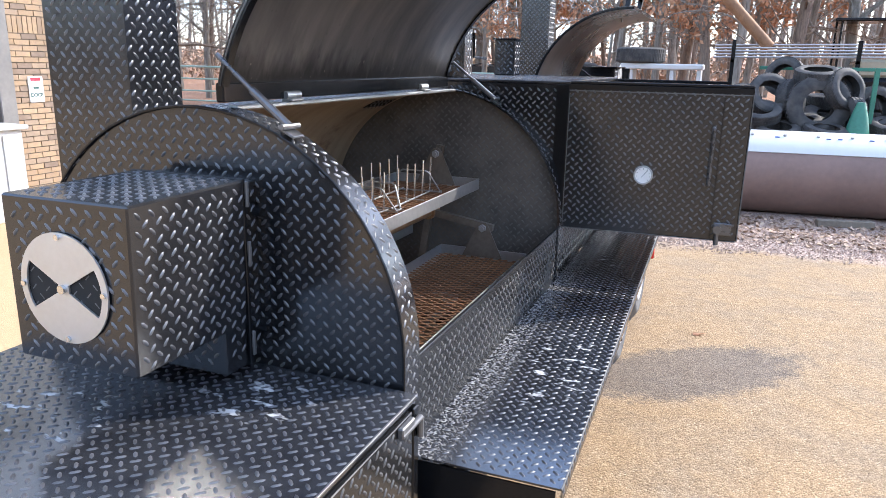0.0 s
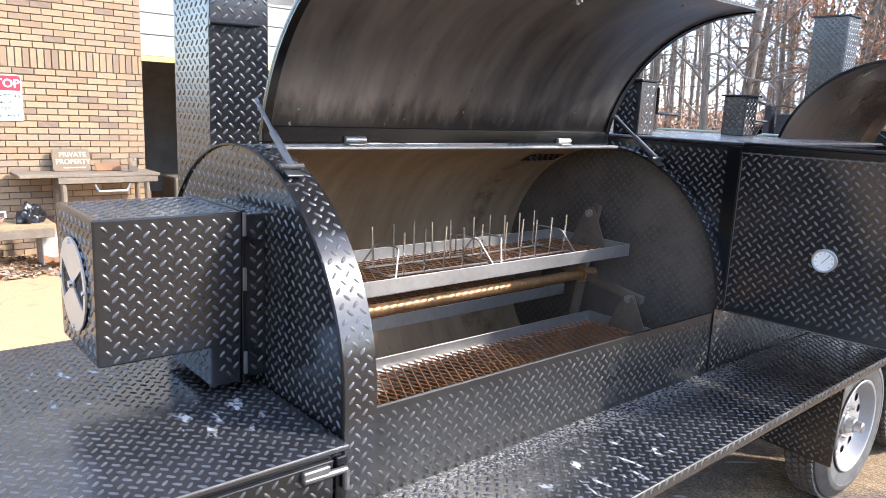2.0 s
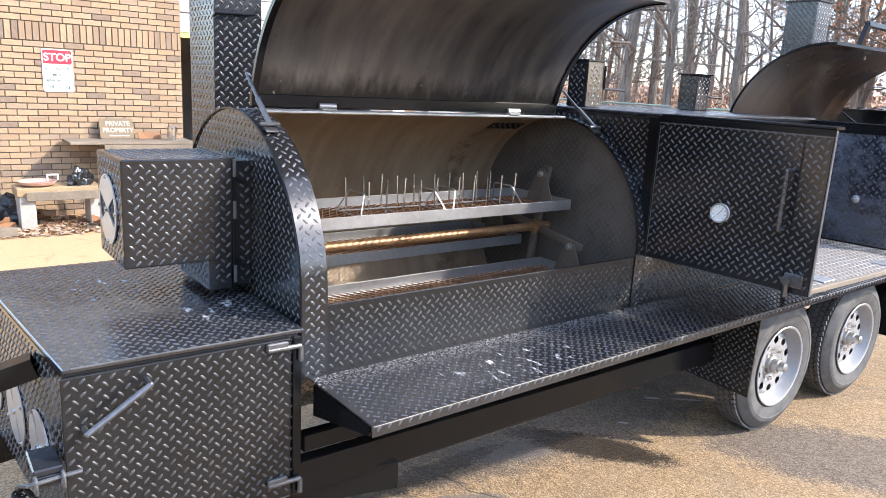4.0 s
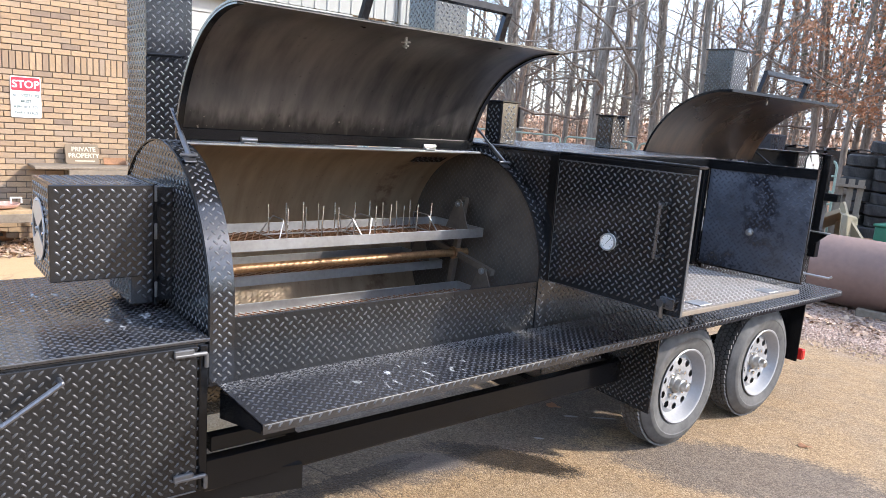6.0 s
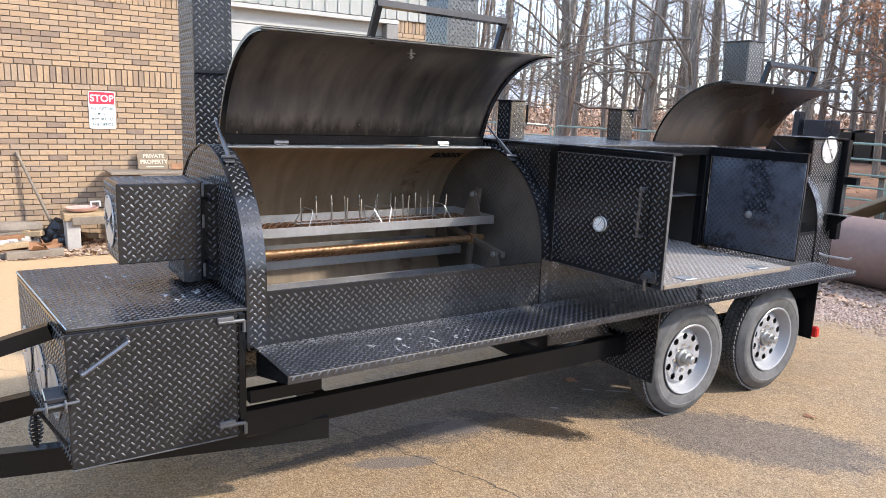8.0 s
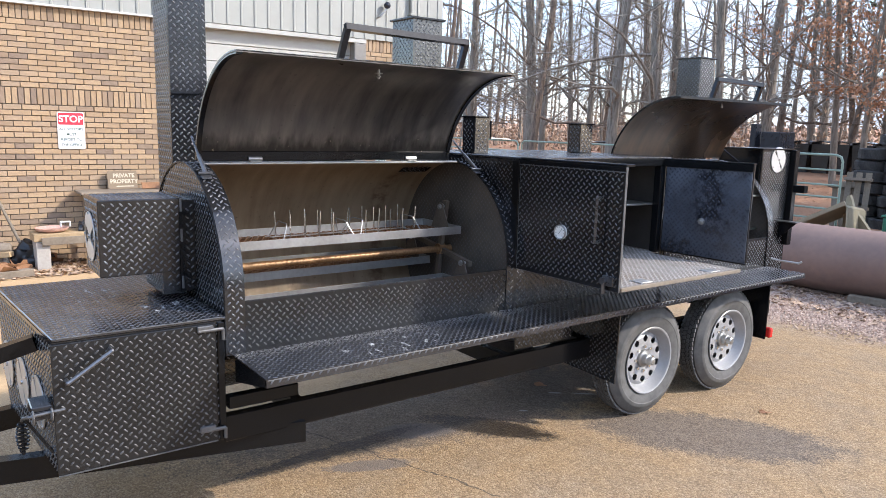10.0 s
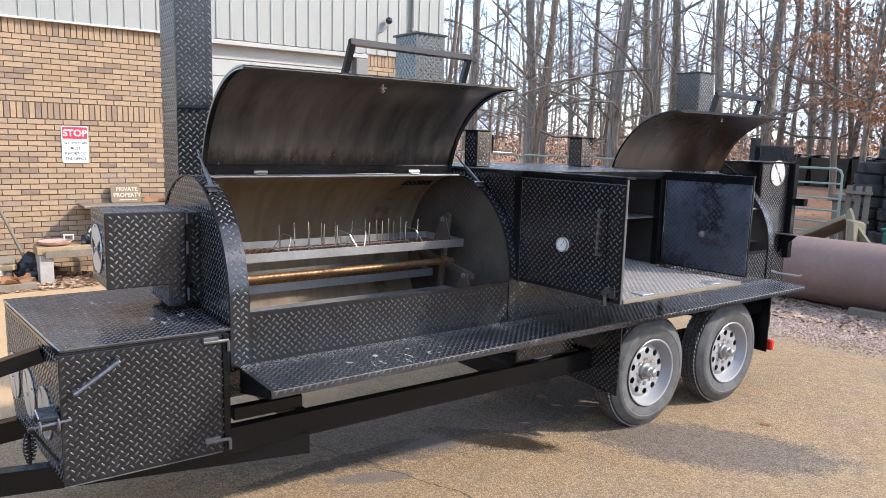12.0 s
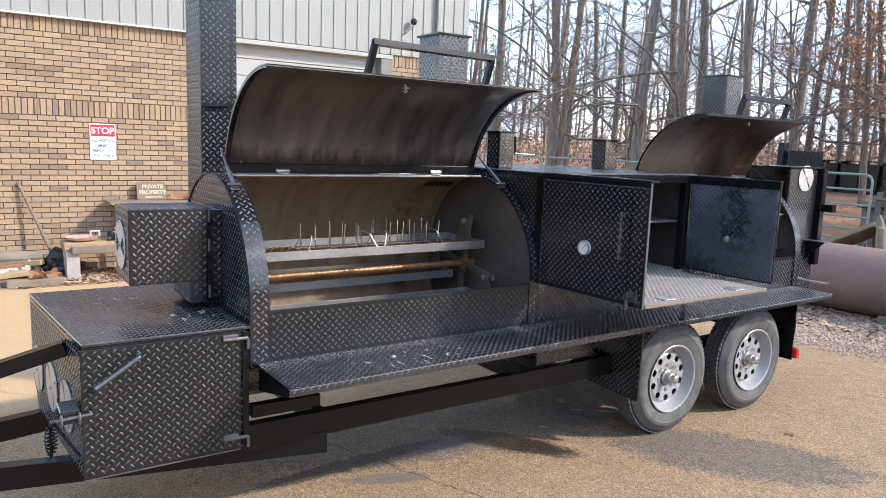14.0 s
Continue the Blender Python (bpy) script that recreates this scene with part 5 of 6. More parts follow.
def face_x(x, y, z, rx=0.0):
    """Lettering upright on a wall that faces +x."""
    return Matrix.Translation((x, y, z)) @ Matrix.Rotation(radians(90), 4, "Z") @ Matrix.Rotation(radians(90), 4, "X") @ Matrix.Rotation(rx, 4, "X")


def rounded(bm, y0, y1, z0, z1, x0, x1, r):
    pts = []
    for cy, cz, a in ((y1 - r, z1 - r, 0), (y0 + r, z1 - r, 90), (y0 + r, z0 + r, 180), (y1 - r, z0 + r, 270)):
        for k in range(6):
            t = radians(a + 18 * k)
            pts.append((cy + r * math.cos(t), cz + r * math.sin(t)))
    a = [bm.verts.new((x0, p, q)) for p, q in pts]
    b = [bm.verts.new((x1, p, q)) for p, q in pts]
    bm.faces.new(b)
    bm.faces.new(a[::-1])
    for i in range(len(pts)):
        j = (i + 1) % len(pts)
        bm.faces.new((a[i], a[j], b[j], b[i]))
    bmesh.ops.recalc_face_normals(bm, faces=bm.faces)
    return bm


sx = WX + 0.012
sign = thing("stop_sign", "red and white metal visitor sign on the brick wall", "sign")
part("plate", rounded(B(), 0.405, 0.715, 1.415, 1.880, WX + 0.004, sx, 0.02), M_SIGNWHITE, sign)
part("red_band", rounded(B(), 0.415, 0.705, 1.720, 1.870, sx - 0.001, sx + 0.001, 0.012), M_SIGNRED, sign)
words("STOP", 0.115, M_SIGNWHITE, sign, face_x(sx + 0.002, 0.56, 1.79))
for k, line in enumerate(("ALL VISITORS", "MUST", "REPORT TO", "THE OFFICE")):
    words(line, 0.046, M_INK, sign, face_x(sx + 0.001, 0.56, 1.665 - 0.066 * k))
M_SIGNBLUE = simple("blue_pen", (0.05, 0.10, 0.35), 0.6, 0, 0.2)
M_ENAMEL = simple("chipped_enamel", (0.50, 0.30, 0.24), 0.4, 0, 0.4, 20)

# private-property board and the bench by the wall
bench = thing("workbench", "weathered wooden workbench against the brick wall, cluttered", "workbench")
part("top", box(B(), -7.27, -6.80, 0.55, 1.93, 0.865, 0.895, 0.004), M_WOOD, bench)
part("apron", box(B(), -6.84, -6.80, 0.90, 1.90, 0.80, 0.862, 0.003), M_WOOD, bench)
for x, y in ((-6.86, 0.98), (-7.2, 0.98), (-6.86, 1.82), (-7.2, 1.82)):
    part("leg", rod(B(), (x, y, 0), (x + 0.02, y - 0.03, 0.866), 0.03, 10), M_WOOD, bench)
part("vise_handle", tube_path(B(), [(-6.80, 1.25, 0.78), (-6.74, 1.27, 0.72), (-6.74, 1.55, 0.72), (-6.80, 1.60, 0.78)], 0.014), M_STEEL, bench)
pm = Matrix.Translation((-7.18, 1.14, 0.897)) @ Matrix.Rotation(radians(-14), 4, "Y")
pb = thing("private_property_sign", "tan metal sign with white letters leaning on the wall", "sign", m=pm)
part("board", rounded(B(), -0.20, 0.165, 0.0, 0.24, 0.0, 0.012, 0.02), M_TAN, pb)
words("PRIVATE", 0.072, M_SIGNCREAM, pb, face_x(0.014, 0.0, 0.175))
words("PROPERTY", 0.072, M_SIGNCREAM, pb, face_x(0.014, 0.0, 0.098))
part("text_bar", box(B(), 0.012, 0.014, -0.10, 0.12, 0.028, 0.042), M_SIGNCREAM, pb)
m2 = Matrix.Translation((-7.12, 1.47, 0.897)) @ Matrix.Rotation(radians(-40), 4, "Y")
solo("metal_panel", box(B(), 0, 0.01, -0.12, 0.14, 0, 0.10, 0.002), M_RUST, "grey sheet metal offcut on the workbench", "panel", m=m2)
bm = lathe(B(), [(0, 0.045), (0.01, 0.05), (0.15, 0.055), (0.155, 0.05), (0.15, 0.001)], axis="Z", n=20)
solo("steel_tumbler", bm, M_BRIGHT, "stainless steel tumbler on the workbench", "cup", m=Matrix.Translation((-7.0, 1.70, 0.897)))

low = thing("low_bench", "low bench of pale timber and block beside the wall", "bench")
part("seat", box(B(), -6.95, -6.55, -0.02, 0.80, 0.35, 0.44, 0.006), M_PINE, low)
part("block_leg", box(B(), -6.90, -6.56, 0.0, 0.15, 0.0, 0.348, 0.006), M_CONCRETE_BLOCK, low)
part("block_leg", box(B(), -6.90, -6.60, 0.68, 0.82, 0.0, 0.348, 0.006), M_CONCRETE_BLOCK, low)
part("front_board", box(B(), -6.545, -6.51, 0.06, 0.78, 0.31, 0.40, 0.004), M_WOOD, low)
bm = lathe(B(), [(0, 0.12), (0.02, 0.17), (0.05, 0.19), (0.052, 0.18), (0.02, 0.15), (0.015, 0.001)], axis="Z", n=28)
pan = solo("enamel_pan", bm, M_ENAMEL, "red and white enamel pan on the low bench", "pan", m=Matrix.Translation((-6.75, 0.20, 0.442)))
part("pan_handle", tube_path(B(), [(0.0, 0.10, 0.05), (0.0, 0.10, 0.11), (0.0, 0.20, 0.11), (0.0, 0.20, 0.05)], 0.011), M_WHITEPAINT, pan)
sh = thing("shovel_handle", "grey wooden tool handle leaning on the wall", "tool")
part("shaft", rod(B(), (-6.98, -0.03, 0.05), (-7.28, -0.42, 1.12), 0.018, 10), M_WOOD, sh)
rnd = random.Random(3)
for k in range(16):
    y0 = rnd.uniform(-1.2, -0.42)
    x0 = rnd.uniform(-7.1, -6.45)
    ln = rnd.uniform(0.35, 0.9)
    m = Matrix.Translation((x0, y0, rnd.choice((0.03, 0.10, 0.17)))) @ Matrix.Rotation(rnd.uniform(-0.6, 0.6), 4, "Z") @ Matrix.Rotation(rnd.uniform(-0.12, 0.12), 4, "X")
    solo("timber_offcut", box(B(), -0.05, 0.05, -ln / 2, ln / 2, -0.03, 0.03, 0.004), rnd.choice((M_WOOD, M_WOOD, M_PINE, M_RUST)), "weathered timber offcut lying by the wall", "timber", "timber offcuts by the wall", m=m)
solo("timber_beam", box(B(), -0.06, 0.06, -0.29, 0.29, 0.0, 0.085, 0.006), M_WOOD, "grey weathered square timber lying on the paving", "timber", m=Matrix.Translation((-6.28, -0.36, 0.002)) @ Matrix.Rotation(0.12, 4, "Z"))
for k in range(5):
    solo("stone_block", box(B(), -0.09, 0.09, -0.14, 0.14, 0, 0.16, 0.015), M_CONCRETE_BLOCK, "rough concrete block by the wall", "block", "blocks by the wall", m=Matrix.Translation((-6.62 - 0.12 * k, -0.75 + 0.17 * k * rnd.uniform(0.6, 1), 0)) @ Matrix.Rotation(rnd.uniform(-1, 1), 4, "Z"))

bm = lathe(B(), [(0.0, 0.09), (0.02, 0.12), (0.25, 0.13), (0.5, 0.115), (0.72, 0.11), (0.74, 0.08)], n=14)
for v in bm.verts:
    v.co += Vector((0, 1, 1)) * 0.02 * noise.noise(v.co * 9.0)
solo("grey_log", bm, M_WOOD, "grey weathered log lying against the brick wall", "log", m=Matrix.Translation((-7.0, -0.95, 0.24)) @ Matrix.Rotation(1.45, 4, "Z") @ Matrix.Diagonal((1, 0.7, 0.7, 1)))
bm = B()
bmesh.ops.create_icosphere(bm, subdivisions=4, radius=1.0)
for v in bm.verts:
    d = 1.0 + 0.45 * noise.noise(v.co * 2.3) + 0.15 * noise.noise(v.co * 7.0)
    v.co = Vector((v.co.x * 0.17 * d, v.co.y * 0.24 * d, max(-0.02, v.co.z * 0.26 * d)))
M_PLASTIC = simple("black_plastic_sheet", (0.012, 0.012, 0.013), 0.3, 0, 0.3, 9, 0.3)
rubbish = solo("plastic_sack", bm, M_PLASTIC, "black plastic sack of scrap slumped by the wall", "sack", m=Matrix.Translation((-6.95, -0.02, 0.02)), smooth=60)
copy_thing(rubbish, Matrix.Translation((-6.75, 0.62, 0.45)) @ Matrix.Rotation(0.8, 4, "Z") @ Matrix.Diagonal((0.62, 0.62, 0.62, 1)))
copy_thing(rubbish, Matrix.Translation((-7.08, -0.42, 0.02)) @ Matrix.Rotation(2.1, 4, "Z") @ Matrix.Diagonal((0.9, 0.9, 0.7, 1)))
for k in range(7):
    bm = B()
    w, ln = rnd.uniform(0.10, 0.2), rnd.uniform(0.2, 0.4)
    bmesh.ops.create_grid(bm, x_segments=5, y_segments=5, size=0.5)
    for v in bm.verts:
        v.co = Vector((v.co.x * w, v.co.y * ln, 0.05 * noise.noise(Vector((v.co.x * 3 + k, v.co.y * 3, 1.0))) + 0.25 * v.co.x * v.co.x))
    bmesh.ops.solidify(bm, geom=bm.faces[:], thickness=0.004)
    solo("rusty_scrap", bm, M_RUST, "bent rusty sheet-metal scrap by the wall", "scrap", "rusty scraps by the wall", m=Matrix.Translation((rnd.uniform(-6.95, -6.3), rnd.uniform(-0.35, 0.95), 0.05)) @ Euler((rnd.uniform(-0.5, 0.5), rnd.uniform(-0.5, 0.5), rnd.uniform(0, 6))).to_matrix().to_4x4())

# warning sign on the far brick pier, downpipe and bin
ds = thing("warning_sign", "white metal warning sign with red band on the pier", "sign")
part("plate", rounded(B(), 5.05, 5.25, 1.15, 1.46, WX + 0.004, WX + 0.012, 0.012), M_SIGNWHITE, ds)
part("red_band", rounded(B(), 5.08, 5.22, 1.405, 1.445, WX + 0.011, WX + 0.014, 0.008), M_SIGNRED, ds)
words("DOGS", 0.062, M_INK, ds, face_x(WX + 0.014, 5.15, 1.235))
part("text_bar", box(B(), WX + 0.012, WX + 0.0145, 5.11, 5.19, 1.31, 1.335), M_INK, ds)
solo("door_jamb", box(B(), WX - 0.1, WX + 0.06, 4.62, 4.83, 0.0, 3.08, 0.01), M_JAMB, "grey galvanised door track and jamb", "trim", kind="structure")
lamp = thing("security_lamp", "dark globe lamp on a thin pale arm on the siding", "lamp")
part("arm", tube_path(B(), [(WX + 0.04, 5.02, 3.50), (WX + 0.10, 5.06, 3.52), (WX + 0.12, 5.16, 3.64)], 0.014), M_STEEL, lamp)
bm = B()
bmesh.ops.create_uvsphere(bm, u_segments=16, v_segments=10, radius=0.055, matrix=Matrix.Translation((WX + 0.12, 5.17, 3.70)))
part("globe", bm, M_BLUEBLACK, lamp)
dp = solo("downpipe", box(B(), WX + 0.05, WX + 0.12, 5.63, 5.71, 0.0, 4.84, 0.012), M_SIDING, "off-white metal downpipe on the siding", "downpipe")
for z in (0.8, 2.2, 3.6, 4.6):
    part("pipe_strap", box(B(), WX + 0.048, WX + 0.124, 5.615, 5.725, z, z + 0.03, 0.003), M_SIDING, dp)
cart = thing("white_cabinet", "white shop cabinet standing in the garage doorway", "cabinet")
part("body", box(B(), -6.9, -6.3, 3.6, 4.1, 0.0, 0.95, 0.01), M_WHITEPAINT, cart)
part("top", box(B(), -6.95, -6.25, 3.55, 4.15, 0.95, 1.0, 0.01), M_WHITEPAINT, cart)
for k in range(2):
    part("door_panel", box(B(), -6.298, -6.285, 3.62 + 0.24 * k, 3.84 + 0.24 * k, 0.06, 0.90, 0.004), M_WHITEPAINT, cart)
shop = thing("shop_engine", "dark machinery standing inside the garage", "machine")
for k in range(9):
    y = 2.1 + 0.28 * k
    part("machine_block", box(B(), -8.9, -8.4, y, y + rnd.uniform(0.15, 0.27), 0, rnd.uniform(0.3, 0.9), 0.02), (M_RUST, M_BLUEBLACK, M_WOOD, M_BLUEBLACK, M_HINGE)[k % 5], shop)

# ---------------------------------------------------------------- big pipe
def rusty_pipe(name, a, b, r, label, wall=0.012):
    a, b = Vector(a), Vector(b)
    d = b - a
    m = Matrix.Translation(a) @ d.to_track_quat("X", "Z").to_matrix().to_4x4()
    L = d.length
    bm = lathe(B(), [(0.02, r - wall), (0, r - wall), (0, r), (L, r), (L, r - wall), (L - 0.02, r - wall)], n=64)
    return solo(name, bm, M_PIPE, label, "pipe", m=m, smooth=40)


rusty_pipe("steel_pipe", (-2.2, 7.563, 0.39), (0.58, 7.852, 0.39), 0.39, "brown primer-painted steel pipe lying on the ground")
big = rusty_pipe("steel_pipe", (0.62, 8.207, 0.49), (5.5, 8.65, 0.49), 0.49, "large brown steel pipe with a white band lying on the ground")
dirp = Vector((7.7, 0.7, 0)).normalized()
bm = B()
pp = arc(0, 0, 0.497, 66, 146, 12)
ends = [[bm.verts.new((t, p[0], p[1])) for p in pp] for t in (0.02, 4.85)]
for k in range(len(pp) - 1):
    bm.faces.new((ends[0][k], ends[1][k], ends[1][k + 1], ends[0][k + 1]))
geo = bmesh.ops.extrude_face_region(bm, geom=bm.faces[:])
bmesh.ops.translate(bm, verts=[v for v in geo["geom"] if isinstance(v, bmesh.types.BMVert)], vec=(0, -0.003, 0.005))
bmesh.ops.recalc_face_normals(bm, faces=bm.faces)
wrap = part("white_wrap", bm, M_WHITEPAINT, big, "white coated strip along the top of the pipe")
for k, t in enumerate((0.55, 1.1, 1.22, 1.55, 2.0, 2.1, 2.9)):
    part("pen_mark", box(B(), t, t + 0.05, -0.245, -0.235, 0.436, 0.452, 0.001), M_SIGNBLUE, wrap, "blue pen mark")
for k in range(12):
    part("bolt", rod(B(), (0.3 + 0.36 * k, -0.20, 0.45), (0.3 + 0.36 * k, -0.21, 0.475), 0.02, 8), M_STEEL, big)
for k, x in enumerate((-0.4, 2.0)):
    solo("timber_chock", box(B(), -0.3, 0.3, -0.05, 0.05, 0, 0.08, 0.006), M_WOOD, "timber chock under the pipe", "timber", m=Matrix.Translation((x, 7.40 + 0.22 * k, 0)) @ Matrix.Rotation(0.2, 4, "Z"))

# ---------------------------------------------------------------- tyres
def tyre_mesh(name, R, w, bore):
    bm = B()
    prof = [(-w * 0.42, bore), (-w * 0.5, bore + (R - bore) * 0.35), (-w * 0.5, R - 0.05), (-w * 0.40, R - 0.008), (-w * 0.15, R), (w * 0.15, R), (w * 0.40, R - 0.008), (w * 0.5, R - 0.05), (w * 0.5, bore + (R - bore) * 0.35), (w * 0.42, bore), (w * 0.36, bore + 0.01), (w * 0.40, R - 0.05), (-w * 0.40, R - 0.05), (-w * 0.36, bore + 0.01), (-w * 0.42, bore)]
    rings = []
    n = 36
    for h, r in prof[:-1]:
        rings.append([bm.verts.new((r * math.cos(2 * math.pi * i / n), r * math.sin(2 * math.pi * i / n), h)) for i in range(n)])
    for a, b in zip(rings, rings[1:] + rings[:1]):
        for i in range(n):
            j = (i + 1) % n
            bm.faces.new((a[i], a[j], b[j], b[i]))
    for row, z in enumerate((-w * 0.27, 0.0, w * 0.27)):
        for i in range(44):
            q = Matrix.Rotation(2 * math.pi * (i + 0.5 * (row % 2)) / 44, 4, "Z") @ Matrix.Translation((R, 0, z)) @ Matrix.Rotation(0.3, 4, "X")
            box(bm, -0.006, 0.006, -0.018, 0.018, -w * 0.11, w * 0.11, 0, q)
    bmesh.ops.recalc_face_normals(bm, faces=bm.faces)
    return finish(name, bm, M_TYRE, 35)


TYRES = [tyre_mesh("tyre", 0.295, 0.20, 0.18), tyre_mesh("tyre", 0.305, 0.21, 0.185), tyre_mesh("tyre", 0.28, 0.19, 0.17), tyre_mesh("tyre", 0.42, 0.27, 0.21), tyre_mesh("tyre", 0.31, 0.225, 0.19), tyre_mesh("tyre", 0.325, 0.235, 0.20)]
rnd = random.Random(11)


def put_tyre(k, m, label):
    ob = new("tyre", TYRES[k])
    ob.matrix_world = m
    tagged(ob, label, "tyre", "scrap tyres piled behind the pipe")


for x, y, n in ((-3.80, 14.6, 7), (-3.18, 14.55, 7), (-2.55, 14.6, 6), (-1.92, 14.7, 6), (-3.5, 15.3, 7), (-2.85, 15.3, 7)):
    z = 0.02
    for lev in range(n):
        k = rnd.choice((0, 1, 1))
        h = (0.225, 0.235)[k]
        put_tyre(4 + k, Matrix.Translation((x - 0.03 * (3 - lev) + rnd.uniform(-0.05, 0.05), y + rnd.uniform(-0.05, 0.05), z + h / 2)) @ Matrix.Rotation(rnd.uniform(-0.06, 0.06), 4, "X") @ Matrix.Rotation(rnd.uniform(-0.05, 0.05), 4, "Y"), "black scrap tyre lying flat in a stack")
        z += h * 0.985
for x, y, z, rx, k in ((-3.28, 14.5, 1.77, 9, 4), (-2.98, 14.75, 2.0, 3, 5), (-2.55, 14.7, 1.66, 8, 3)):
    put_tyre(k, Matrix.Translation((x, y, z)) @ Matrix.Rotation(radians(rx), 4, "Y"), "black scrap tyre tumbled on top of a stack")
for x, y, z, rx, rz, k in ((1.15, 10.1, 1.35, 62, 20, 1), (1.45, 10.25, 1.28, 80, 60, 0), (1.05, 9.9, 1.10, 25, 0, 2), (1.78, 10.05, 1.22, 84, 8, 3), (1.75, 10.25, 1.63, 12, 0, 1), (2.1, 10.1, 1.45, 70, 40, 0), (1.6, 10.2, 0.95, 10, 0, 1), (2.2, 10.0, 1.05, 86, -70, 1), (0.8, 10.3, 1.20, 70, 30, 0), (1.3, 9.8, 0.86, 15, 10, 0), (1.35, 10.6, 1.6, 75, -30, 2), (2.5, 10.3, 1.2, 80, 20, 1), (2.05, 10.6, 1.0, 20, 0, 3), (0.7, 10.5, 1.05, 8, 0, 2), (2.75, 10.1, 0.95, 14, 0, 1), (1.9, 9.75, 0.88, 12, 30, 2)):
    put_tyre(k, Matrix.Translation((x, y, z)) @ Matrix.Rotation(radians(rz), 4, "Z") @ Matrix.Rotation(radians(rx), 4, "X"), "black scrap tyre tumbled on the heap")
for k in range(30):
    put_tyre(rnd.choice((0, 1, 2)), Matrix.Translation((rnd.uniform(0.6, 2.9), rnd.uniform(9.95, 10.9), rnd.uniform(0.12, 0.75))) @ Matrix.Rotation(rnd.uniform(0, 6), 4, "Z") @ Matrix.Rotation(rnd.uniform(-0.7, 0.7), 4, "X"), "black scrap tyre tumbled on the heap")
for x, h in ((0.75, 4), (1.35, 5), (1.98, 6), (2.62, 6)):
    for lev in range(h):
        put_tyre(4, Matrix.Translation((x + rnd.uniform(-0.04, 0.04), 11.0 + rnd.uniform(-0.04, 0.04), 0.13 + 0.222 * lev)) @ Matrix.Rotation(rnd.uniform(-0.05, 0.05), 4, "X"), "black scrap tyre lying flat in a stack")

# ---------------------------------------------------------------- yard clutter beyond the trailer
gc = thing("green_bin", "dark green steel bin standing by the fence", "bin")
part("body", box(B(), -2.45, -0.6, 12.2, 12.9, 0.0, 0.50, 0.02), M_GREEN, gc)
part("lid", box(B(), -2.47, -0.58, 12.17, 12.93, 0.50, 0.54, 0.012), M_GREEN, gc)
part("marking", box(B(), -2.05, -1.7, 12.194, 12.198, 0.38, 0.45), M_WHITEPAINT, gc)
shell1 = sheet(B(), [(-0.62, -0.27), (-0.58, -0.06), (-0.52, 0.0), (-0.03, 0.29), (0.0, 0.30), (0.03, 0.27), (0.06, -0.27)], -0.5, 0.4, 0.014, 4)
for v in shell1.verts:
    v.co.z -= 0.10 * (v.co.y + 0.5) * (1 if v.co.z > -0.2 else 0)
tub = solo("fibreglass_tub", shell1, M_CREAM, "broken cream fibreglass tub lying by the fence", "tub", m=Matrix.Translation((-2.62, 11.55, 0.36)) @ Matrix.Rotation(0.12, 4, "Z") @ Matrix.Diagonal((1.35, 1.0, 1.3, 1)), keep_uv=True)
bm = B()
bar(bm, (-0.56, -0.512, 0.0), (0.0, -0.512, 0.325), 0.03, 0.045)
part("rim", bm, M_CREAM, tub)
shell2 = slab(B(), [(-0.10, -0.26), (-0.05, 0.25), (0.0, 0.42), (0.04, 0.44), (0.07, 0.38), (0.10, 0.28), (0.36, -0.02), (0.44, -0.26)], -0.02, 0.02)
solo("fibreglass_fairing", shell2, M_CREAM, "pale pointed fibreglass fairing with torn edge by the fence", "fairing", m=Matrix.Translation((-2.78, 11.72, 0.33)) @ Matrix.Rotation(-0.3, 4, "Z") @ Matrix.Rotation(0.15, 4, "X") @ Matrix.Diagonal((1.25, 1.25, 1.25, 1)))


def pallet(m):
    p = thing("pallet", "grey weathered wooden pallet standing on edge", "pallet", "pallets by the fence", m)
    for k in range(3):
        part("slat", box(B(), -0.02, 0.0, -0.24 + 0.17 * k, -0.13 + 0.17 * k, 0, 1.2, 0.003), M_WOOD, p)
    for z in (0.05, 0.55, 1.05):
        part("stringer", box(B(), 0.0, 0.09, -0.26, 0.24, z, z + 0.05, 0.003), M_WOOD, p)


pallet(Matrix.Translation((-3.02, 12.4, 0)) @ Matrix.Rotation(radians(-80), 4, "Z") @ Matrix.Rotation(radians(-6), 4, "Y") @ Matrix.Diagonal((1, 0.9, 1.02, 1)))
pallet(Matrix.Translation((-3.18, 12.35, 0)) @ Matrix.Rotation(radians(-60), 4, "Z") @ Matrix.Rotation(radians(-16), 4, "Y") @ Matrix.Diagonal((1, 0.8, 0.9, 1)))
fence = thing("pipe_fence", "pale green tubular steel cattle fence", "fence")
for k in range(6):
    x0, x1, y = -5.10 - 2.12 * k, -3.12 - 2.12 * k, 12.0
    loop = [(x0, y, 0.0), (x0, y, 1.40), (x0 + 0.035, y, 1.48), (x0 + 0.12, y, 1.515), (x1 - 0.12, y, 1.515), (x1 - 0.035, y, 1.48), (x1, y, 1.40), (x1, y, 0.0)]
    part("panel_frame", tube_path(B(), loop, 0.022, 8), M_PALEGREEN, fence)
    for z in (0.15, 0.377, 0.56, 0.77, 0.985, 1.25):
        part("rail", rod(B(), (x0, y, z), (x1, y, z), 0.018, 8), M_PALEGREEN, fence)
bin0 = thing("black_bin", "black plastic wheeled bin in a row before the woods", "bin", "black bins before the woods", Matrix.Translation((-14.2, 30, 0.32)))
